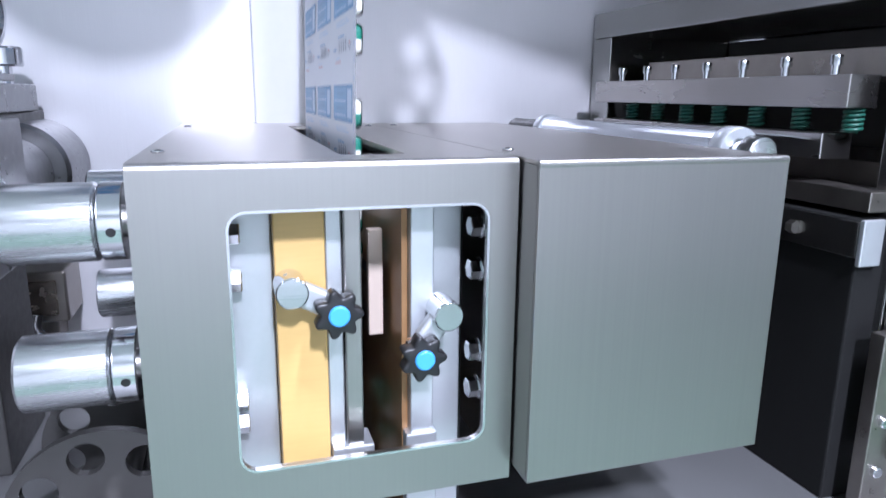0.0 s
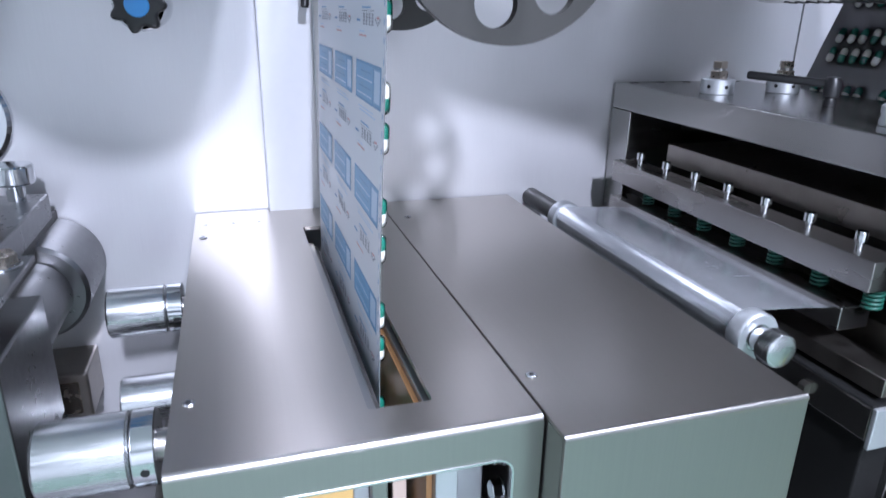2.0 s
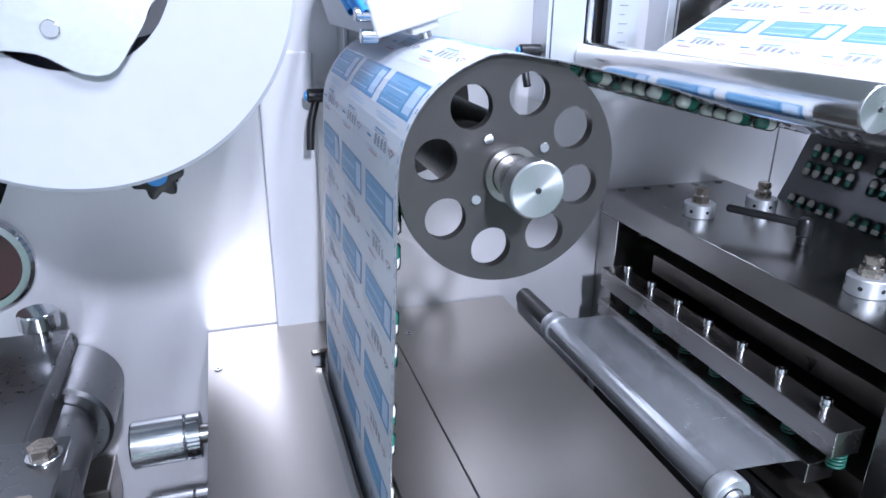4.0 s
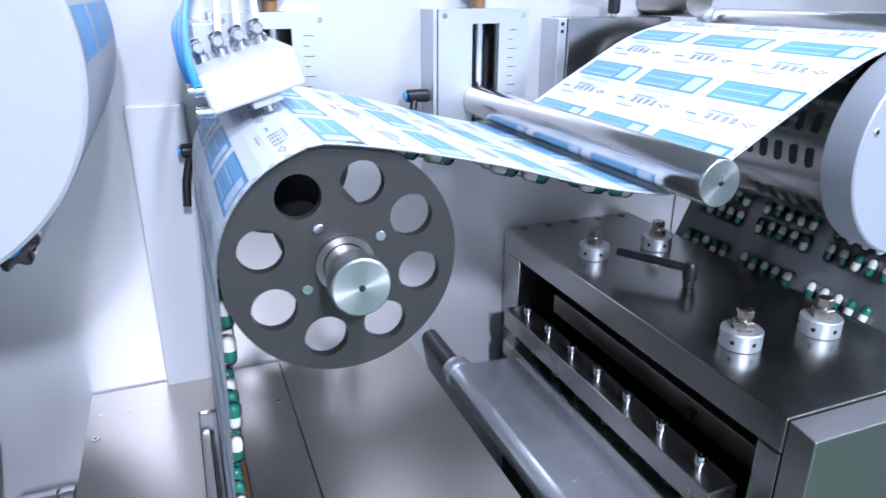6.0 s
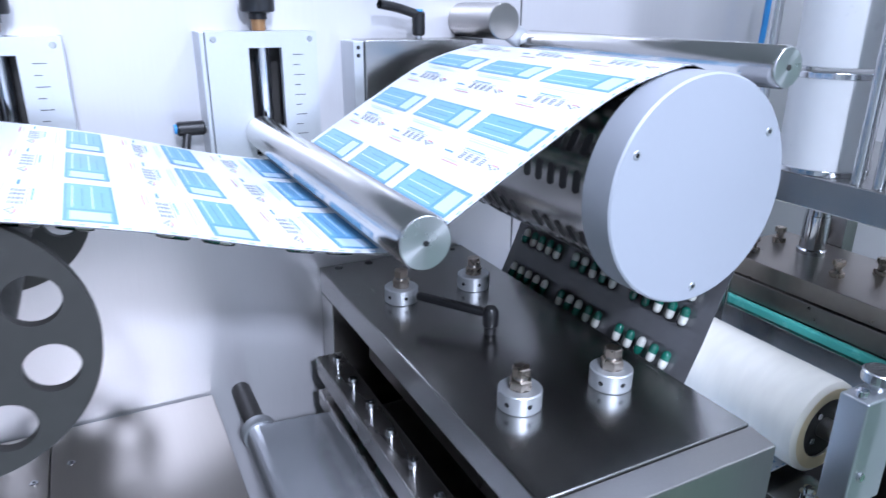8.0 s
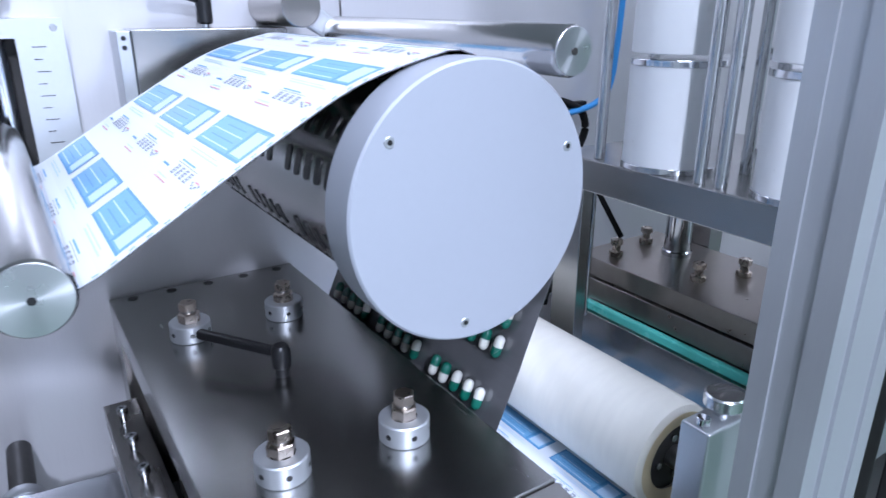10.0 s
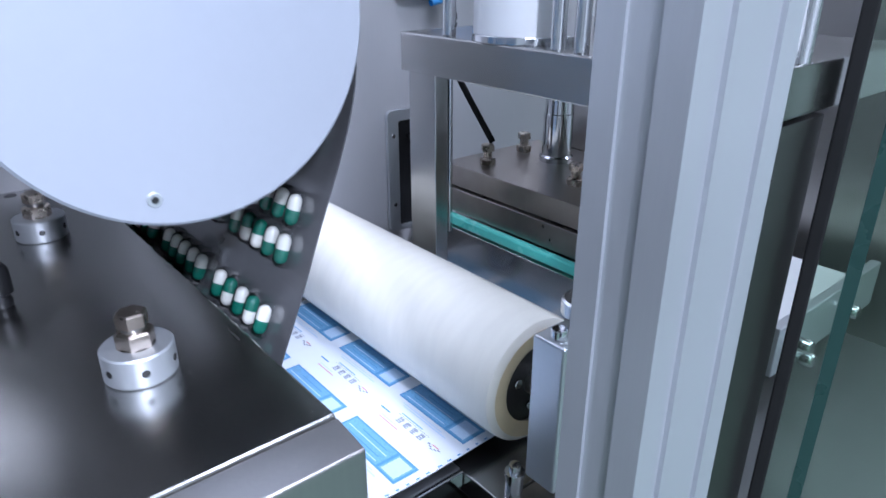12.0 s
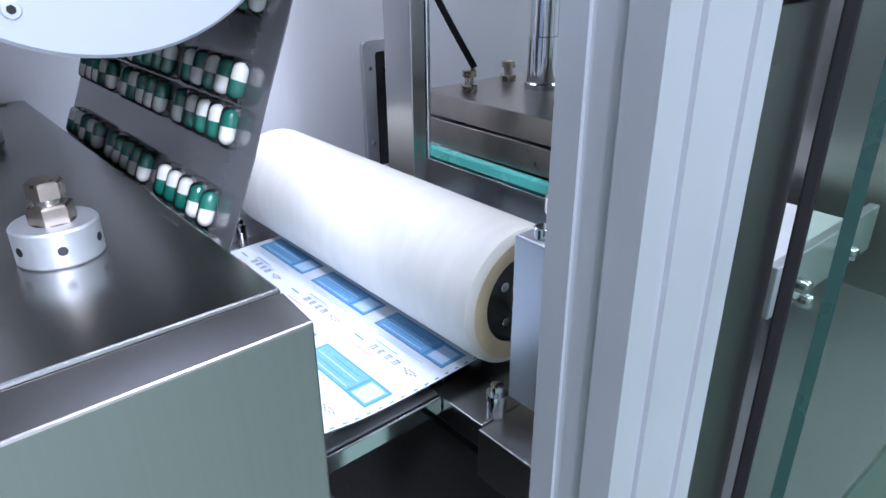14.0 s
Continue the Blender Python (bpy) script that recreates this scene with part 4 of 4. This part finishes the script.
for k in range(2):
    part("elbow_fitting", rod("x", (0.086 + 0.004 * k, 0.607, 1.605 - 0.016 * k), 0.0055, 0, 0.014, 0.0008, 18), CHROME, hd)
part("bracket_arm", box(0.10, 0.13, 0.80, WALL_Y, 1.615, 1.645, 0.002), ALU, hd)

# ---- film reel and things at the west end ----
RC = (-0.096, 1.635)
rl = thing("film_reel", (RC[0], 0.66, RC[1]), "large roll of printed foil on a grey reel core", "reel")
part("foil_roll", lathe("y", (RC[0], 0, RC[1]), [(0.058, 0.502), (0.126, 0.500), (0.1285, 0.502), (0.1285, 0.800), (0.126, 0.802), (0.058, 0.802)], 96), PAPER, rl, "pale end face and wound foil")
for k in range(9):
    a0 = 2 * math.pi * k / 9
    for row in range(3):
        b = bmesh.new()
        for j in range(4):
            q = [b.verts.new((RC[0] + 0.1288 * math.cos(a0 + 0.06 * i), y, RC[1] + 0.1288 * math.sin(a0 + 0.06 * i))) for i, y in ((j, 0.512 + 0.1 * row), (j + 1, 0.512 + 0.1 * row), (j + 1, 0.595 + 0.1 * row), (j, 0.595 + 0.1 * row))]
            b.faces.new(q)
        bmesh.ops.recalc_face_normals(b, faces=b.faces)
        part("printed_panel", b, INK, rl, "blue printed panel")
core = [(RC[0] + (0.056 + 0.006 * math.cos(5 * 2 * math.pi * k / 60) + 0.003 * math.cos(9 * 2 * math.pi * k / 60)) * math.cos(2 * math.pi * k / 60), RC[1] + (0.056 + 0.006 * math.cos(5 * 2 * math.pi * k / 60)) * math.sin(2 * math.pi * k / 60)) for k in range(60)]
part("core_plate", plate_with_holes(core, [], 0.494, 0.505), ALU, rl, "grey wavy-edged clamping plate")
for k in range(3):
    a = radians(20 + 120 * k)
    part("core_screw", rod("y", (RC[0] + 0.035 * math.cos(a), 0.494, RC[1] + 0.035 * math.sin(a)), 0.005, -0.002, 0, 0.0005, 16), CHROME, rl)
part("shaft", rod("y", (RC[0], 0, RC[1]), 0.018, 0.80, WALL_Y, 0.001, 28), STEEL, rl)
kn = thing("wall_clamp", (-0.088, 0.82, 1.44), "steel clamp ring with a black lobed knob on the back panel", "clamp")
part("ring", lathe("y", (-0.088, 0, 1.446), [(0.012, 0.805), (0.0225, 0.800), (0.0245, 0.803), (0.0245, WALL_Y), (0.012, WALL_Y)], 40), CHROME, kn)
star_knob("knob", (-0.088, 0.780, 1.446), "y", 0.0265, 0.018, kn)

ar = thing("swing_arm", (-0.24, 0.70, 0.90), "steel arm with a thumb screw on the back panel", "arm")
part("arm_bar", box(-0.292, -0.210, 0.585, 0.862, 1.222, 1.250, 0.002), ARMGREY, ar)
part("dark_rib", box(-0.285, -0.214, 0.60, WALL_Y, 1.10, 1.2215, 0.002), DARK, ar, "dark rib under the arm")
part("end_block", box(-0.285, -0.171, 0.507, 0.632, 1.110, 1.2215, 0.002), ARMGREY, ar)
part("end_plate", box(-0.285, -0.171, 0.507, 0.632, 1.2505, 1.256, 0.001), ARMGREY, ar)
part("spacer", box(-0.280, -0.19, 0.512, 0.584, 1.222, 1.250, 0.001), ARMGREY, ar)
part("thumb_screw", lathe("z", (-0.234, 0.838, 1.250), [(0, 0), (0.009, 0), (0.009, 0.018), (0.019, 0.018), (0.0205, 0.020), (0.0205, 0.036), (0.019, 0.038), (0, 0.038)], 36), CHROME, ar)
for y in (0.606, 0.533):
    bo = part("bolt", hexagon("z", (-0.187, y, 1.256), 0.0115, 0.0025, 0.012), NUT, ar)
    part("washer", rod("z", (-0.187, y, 1.256), 0.014, 0, 0.0025, 0.0005, 28), CHROME, bo)
part("support", box(-0.285, -0.215, 0.64, 0.76, 0.90, 1.0995, 0.002), DARK, ar)
cr = thing("shaft_roller", (-0.225, 0.80, 1.10), "dull steel stepped shaft standing out of the back panel", "roller")
part("barrel", rod("y", (-0.222, 0, 1.160), 0.052, 0.79, WALL_Y, 0.004, 48), ARMGREY, cr)
part("neck", rod("y", (-0.222, 0, 1.160), 0.036, 0.585, 0.7895, 0.002, 40), ARMGREY, cr)
lb = thing("lever_block", (-0.235, 0.86, 0.90), "dull bronze clamping block with a black lever", "block")
part("block", box(-0.275, -0.195, 0.825, WALL_Y, 0.985, 1.045, 0.003), DIE, lb)
part("support", box(-0.265, -0.215, 0.86, WALL_Y, 0.90, 0.984, 0.002), DIE, lb)
part("plate", box(-0.262, -0.205, 0.821, 0.8245, 0.995, 1.035, 0.001), NUT, lb)
part("lever", cable([(-0.2276, 0.822, 0.995), (-0.2276, 0.812, 0.980), (-0.208, 0.806, 0.968), (-0.172, 0.802, 0.966)], 0.0065, 10), BLACK, lb)
part("cap", rod("y", (-0.2276, 0.812, 0.976), 0.008, -0.004, 0.004, 0.0008, 20), CYAN, lb)
sg = thing("sight_ring", (-0.27, 0.86, 1.28), "steel porthole ring with a dark red opening", "porthole")
part("ring", lathe("y", (-0.300, 0, 1.328), [(0.048, 0.888), (0.056, 0.888), (0.060, 0.892), (0.060, WALL_Y), (0.048, WALL_Y), (0.048, 0.888)], 56), CHROME, sg)
part("opening", rod("y", (-0.300, 0, 1.328), 0.0478, 0.894, 0.8995, 0.0005, 48), OPENING, sg)
solo("wall_cable", cable([(-0.235, 0.897, 1.47), (-0.236, 0.87, 1.455), (-0.250, 0.83, 1.41), (-0.285, 0.83, 1.37), (-0.33, 0.84, 1.36)], 0.0045, 10), RUBBERB, "black cable hanging out of the back panel", "cable")

ld = thing("lower_drum", (-0.112, 0.55, 0.90), "dark disc drum with round holes below the couplings", "drum")
LZ = 0.928
for y in (0.50, 0.62):
    lh = [ring_of(-0.112 + 0.052 * math.cos(radians(45 * k + 12)), LZ + 0.052 * math.sin(radians(45 * k + 12)), 0.0130, 24) for k in range(8)]
    part("disc", plate_with_holes(ring_of(-0.112, LZ, 0.072, 80), lh + [ring_of(-0.112, LZ, 0.016, 24)], y, y + 0.008), DARK, ld)
part("shaft", rod("y", (-0.112, 0, LZ), 0.0155, 0.47, WALL_Y, 0.001, 28), STEEL, ld)

# ---- the printed film web, in short rigid strips ----
PITCH, PER = 0.0805, 8
STEP = PITCH / PER
WY0, WY1 = 0.478, 0.806
MID = (WY0 + WY1) / 2
FEED0, FEED_T = 0.0667, 2.0 / 3.0
feeds = [FEED0 + FEED_T * k for k in range(22) if FEED0 + FEED_T * k < 14.2]
pulls = [0.35 + 2.0 * k for k in range(7)]


def ease(x):
    x = min(1.0, max(0.0, x))
    return x * x * (3 - 2 * x)


def fed(t):
    return sum(ease((t - f + 0.07) / 0.16) for f in feeds)


def pulled(t):
    return 3 * sum(ease((t - p + 0.10) / 0.20) for p in pulls)


def v2(pts):
    return [Vector((x, 0, z)) for x, z in pts]


arc1 = [(0.168 + 0.0815 * math.cos(radians(a)), 1.505 + 0.0815 * math.sin(radians(a))) for a in range(180, 84, -12)]
FIXED = smooth_path(v2([(-0.9, 0.30), (-0.3, 0.30), (-0.05, 0.30), (0.06, 0.34), (0.074, 0.45), (0.0752, 0.8), (0.0772, 1.2), (0.0842, 1.42), *arc1, (0.21, 1.578), (0.28, 1.562), (0.35, 1.542), (0.403, 1.5300), (0.430, 1.5270), (0.455, 1.533), (0.49, 1.553), (0.545, 1.586), (0.615, 1.624), (0.683, 1.6425)]), 10)
LOOPS = [
    [(0.683, 1.6425), (0.758, 1.607), (0.793, 1.520), (0.811, 1.450), (0.830, 1.394), (0.859, 1.290), (0.884, 1.215), (0.923, 1.1875)],
    [(0.683, 1.6425), (0.759, 1.607), (0.800, 1.520), (0.780, 1.400), (0.771, 1.310), (0.803, 1.235), (0.848, 1.196), (0.923, 1.1875)],
    [(0.683, 1.6425), (0.758, 1.607), (0.789, 1.515), (0.750, 1.400), (0.714, 1.305), (0.723, 1.215), (0.790, 1.1875), (0.923, 1.1875)],
    [(0.683, 1.6425), (0.783, 1.608), (0.848, 1.502), (0.800, 1.351), (0.736, 1.263), (0.726, 1.205), (0.790, 1.1875), (0.923, 1.1875)],
]
OUT = smooth_path(v2([(0.923, 1.1875), (1.0, 1.1875), (1.1, 1.1875), (1.16, 1.16), (1.18, 1.08), (1.18, 0.6), (1.18, 0.25), (1.15, 0.18), (0.9, 0.16), (0.2, 0.16), (-0.6, 0.16)]), 10)


def lengths(path):
    out = [0.0]
    for a, c in zip(path, path[1:]):
        out.append(out[-1] + (c - a).length)
    return out


def along(path, lens, s):
    s = min(max(s, 0.0), lens[-1] - 1e-6)
    k = int(np.searchsorted(lens, s, side="right")) - 1
    k = min(k, len(path) - 2)
    d = path[k + 1] - path[k]
    return path[k] + d * ((s - lens[k]) / max(1e-9, lens[k + 1] - lens[k])), d.normalized()


LF, LO = lengths(FIXED), lengths(OUT)
L0 = 0.612


def loop_path(e):
    e = min(max(e, 0.0), 3.0)
    k = min(int(e), 2)
    f = e - k
    return smooth_path([a.lerp(c, f) for a, c in zip(v2(LOOPS[k]), v2(LOOPS[k + 1]))], 10)


BASE_E = 2.0 - fed(0.0) + pulled(0.0)
loop_cache = {}


def web_place(m, t):
    """Place and direction, at t, of the film's point that lies m metres along it."""
    u = fed(t)
    p = m + u * PITCH
    if p <= LF[-1]:
        return along(FIXED, LF, p)
    e = BASE_E + u - pulled(t)
    if t not in loop_cache:
        path = loop_path(e)
        loop_cache[t] = (path, lengths(path))
    path, ls = loop_cache[t]
    full = L0 + e * PITCH
    q = p - LF[-1]
    if q <= full:
        return along(path, ls, q / full * ls[-1])
    return along(OUT, LO, q - full)


def web_pose(m, t):
    a, _ = web_place(m - STEP * 0.5, t)
    c, _ = web_place(m + STEP * 0.5, t)
    d = (c - a).normalized()
    x = Vector((d.x, 0, d.z))
    z = Vector((-d.z, 0, d.x))
    y = z.cross(x)
    mid = (a + c) / 2
    rot = Matrix((x, y, z)).transposed().to_4x4()
    return Matrix.Translation((mid.x, MID, mid.z)) @ rot


HW = (WY1 - WY0) / 2
# print on one card: (from, to along the film; from, to across; material), measured from the card's start
MARKS = []
for row in (-1, 0, 1):
    c = row * 0.1085
    # framed blue panel with lines of small print and a pale square at its end
    MARKS.append((0.0415, 0.0695, c - 0.046, c + 0.046, 2))
    MARKS.append((0.0435, 0.0675, c - 0.0435, c - 0.0215, 6))
    MARKS.append((0.0450, 0.0660, c - 0.0415, c - 0.0235, 3))
    MARKS.append((0.0432, 0.0678, c - 0.0185, c + 0.0440, 6))
    for k, (w0, w1) in enumerate(((-0.015, 0.040), (-0.012, 0.034), (-0.016, 0.041), (-0.010, 0.026))):
        MARKS.append((0.0458 + 0.0055 * k, 0.0468 + 0.0055 * k, c + w0, c + w1, 2 if k % 2 else 3))
    MARKS.append((0.0335, 0.0346, c - 0.03, c + 0.03, 3))
    MARKS.append((0.0362, 0.0370, c - 0.022, c + 0.034, 3))
    # four dense characters with a rule over them
    for k in range(4):
        y0 = c - 0.018 + 0.0100 * k
        for m in range(4):
            MARKS.append((0.0140 + 0.0022 * m, 0.0151 + 0.0022 * m, y0 + 0.0004 * (m % 2), y0 + 0.0066 - 0.0005 * ((m + k) % 3), 4))
        MARKS.append((0.0140, 0.0217, y0 + 0.0008 + 0.0012 * (k % 3), y0 + 0.0020 + 0.0012 * (k % 3), 4))
        MARKS.append((0.0146, 0.0212, y0 + 0.0048, y0 + 0.0058, 4))
    MARKS.append((0.0232, 0.0236, c - 0.020, c + 0.024, 4))
    MARKS.append((0.0250, 0.0262, c - 0.008, c + 0.022, 6))
    # small emblem of two arcs and a red bar
    for k in range(5):
        MARKS.append((0.0138 + 0.0016 * abs(k - 2), 0.0152 + 0.0016 * abs(k - 2), c - 0.0405 + 0.0032 * k, c - 0.0373 + 0.0032 * k, 4))
    MARKS.append((0.0182, 0.0196, c - 0.0375, c - 0.0290, 5))
    MARKS.append((0.0060, 0.0072, c + 0.006, c + 0.034, 5))
    MARKS.append((0.0090, 0.0098, c + 0.012, c + 0.034, 3))
    MARKS.append((0.0160, 0.0176, c + 0.030, c + 0.044, 2))
for k in range(7):
    MARKS.append((0.004 + 0.0112 * k, 0.008 + 0.0112 * k, -HW + 0.001, -HW + 0.0025, 2))

strip_meshes = []
for ph in range(PER):
    b = bmesh.new()
    h, th = STEP * 0.5 + 0.0003, 0.00035
    box(-h, h, -HW, HW, -th, th, bm=b)
    for f in b.faces:
        f.material_index = 0 if f.calc_center_median().z > th * 0.5 else 1
    s0 = ph * STEP
    for a0, a1, w0, w1, mi in MARKS:
        c0, c1 = max(a0, s0), min(a1, s0 + STEP)
        if c1 - c0 < 2e-4:
            continue
        zz = th + 0.00010 + 0.000004 * MARKS.index((a0, a1, w0, w1, mi))
        e0, e1 = c0 - s0 - STEP / 2, c1 - s0 - STEP / 2
        q = b.faces.new([b.verts.new(v) for v in ((e0, w0, zz), (e1, w0, zz), (e1, w1, zz), (e0, w1, zz))])
        q.material_index = mi
    b.normal_update()
    strip_meshes.append(mesh_of("film_strip", b, FOIL, BLISTER, INK, INKPALE, INKBLACK, INKRED, INKMID))

# one clear pocket of the forming film over a capsule: a long dome, open towards the foil
def pocket_dome():
    b = bmesh.new()
    hx, hy, hz = 0.0124, 0.0060, 0.0094
    rings = []
    for k in range(5):
        a = k / 4 * math.pi / 2
        sx, sy, z = hx - hy * 0.75 * (1 - math.cos(a)), hy * max(0.12, math.cos(a * 0.92)), -0.0006 - hz * math.sin(a)
        ring = []
        for j in range(20):
            u = 2 * math.pi * j / 20
            px = math.copysign(abs(math.cos(u)) ** 0.6, math.cos(u)) * sx
            py = math.copysign(abs(math.sin(u)) ** 0.8, math.sin(u)) * sy
            ring.append(b.verts.new((px, py, z)))
        rings.append(ring)
    for r0, r1 in zip(rings, rings[1:]):
        for j in range(20):
            f = b.faces.new((r0[j], r0[(j + 1) % 20], r1[(j + 1) % 20], r1[j]))
            f.smooth = True
    f = b.faces.new(rings[-1])
    f.smooth = True
    bmesh.ops.recalc_face_normals(b, faces=b.faces)
    return mesh_of("pocket", b, POCKET)


POCKET_MESH = pocket_dome()

# one capsule, green and white halves
cb = bmesh.new()
CR, CL = 0.0045, 0.0200
for sgn in (1, -1):
    prof = [(CR * (1.03 if sgn > 0 else 1.0), 0.0)] + [(CR * (1.03 if sgn > 0 else 1.0), sgn * (CL / 2 - CR))] + [(CR * (1.03 if sgn > 0 else 1.0) * math.cos(a), sgn * (CL / 2 - CR + CR * math.sin(a))) for a in (0.5, 1.0, 1.35)] + [(0, sgn * CL / 2)]
    half = lathe("x", (0, 0, -0.0048), prof, 12, smooth=False)
    for f in half.faces:
        f.smooth = True
        f.material_index = 0 if sgn > 0 else 1
    cb = merge(cb, half)
CAPSULE = mesh_of("capsule", cb, CAPGREEN, CAPWHITE)

web = thing("film_web", (0.5, MID, 1.2), "white printed blister film with blue panels, green and white capsules beneath", "film")
web_inv = Matrix.Translation(-Vector(web.location))
CARD0 = (LF[-1] + L0 - 0.0295 - 0.0555) % PITCH
START = LF[-1] - 1.30 - fed(14.0) * PITCH
END = LF[-1] + L0 + 2 * PITCH + 0.16
N0 = int(START / STEP)
strips = []
rng = random.Random(4)
for k in range(N0, int(END / STEP)):
    ob = new("film_strip", strip_meshes[k % PER])
    ob.parent = web
    strips.append((ob, CARD0 + (k + 0.5) * STEP))
    if k % PER in (2, 4):
        for row in (-1, 0, 1):
            for j in range(5):
                cap = new("capsule", CAPSULE)
                cap.parent = ob
                dome = new("pocket", POCKET_MESH)
                dome.parent = ob
                dome.visible_shadow = False
                dome.matrix_basis = pose(-0.0041 if k % PER == 2 else 0.0032, row * 0.1025 + (j - 2) * 0.0170, 0)
                flip = 180 if rng.random() < 0.5 else 0
                cap.matrix_basis = pose(-0.0041 if k % PER == 2 else 0.0032, row * 0.1025 + (j - 2) * 0.0170 + rng.uniform(-0.0006, 0.0006), 0, 0, 0, flip + rng.uniform(-4, 4))


def motions():
    times = {0.0, 14.0}
    for f in feeds:
        times |= {f - 0.07, f - 0.02, f + 0.04, f + 0.09}
    for p in pulls:
        times |= {p - 0.10, p - 0.0667, p - 0.0333, p, p + 0.0333, p + 0.0667, p + 0.10}
    times = sorted({round(min(14.0, max(0.0, t)) * FPS) / FPS for t in times})
    for ob, m in strips:
        rows = []
        for t in times:
            rows.append((t, web_inv @ web_pose(m, t)))
        kept = [r for k, r in enumerate(rows) if k in (0, len(rows) - 1) or (r[1].translation - rows[k - 1][1].translation).length > 1e-5 or (r[1].translation - rows[k + 1][1].translation).length > 1e-5]
        walk(ob, kept)
    walk(drum1, [(t, pose(*D1, 0, 60.9 * fed(t), 0)) for t in times])
    walk(drum2, [(t, pose(*D2, 0, 43.3 * fed(t), 0)) for t in times])
    walk(fr, [(t, pose(0.936, 0.64, 1.2445, 0, -math.degrees(PITCH * pulled(t) / 0.0565), 0)) for t in times])


motions()
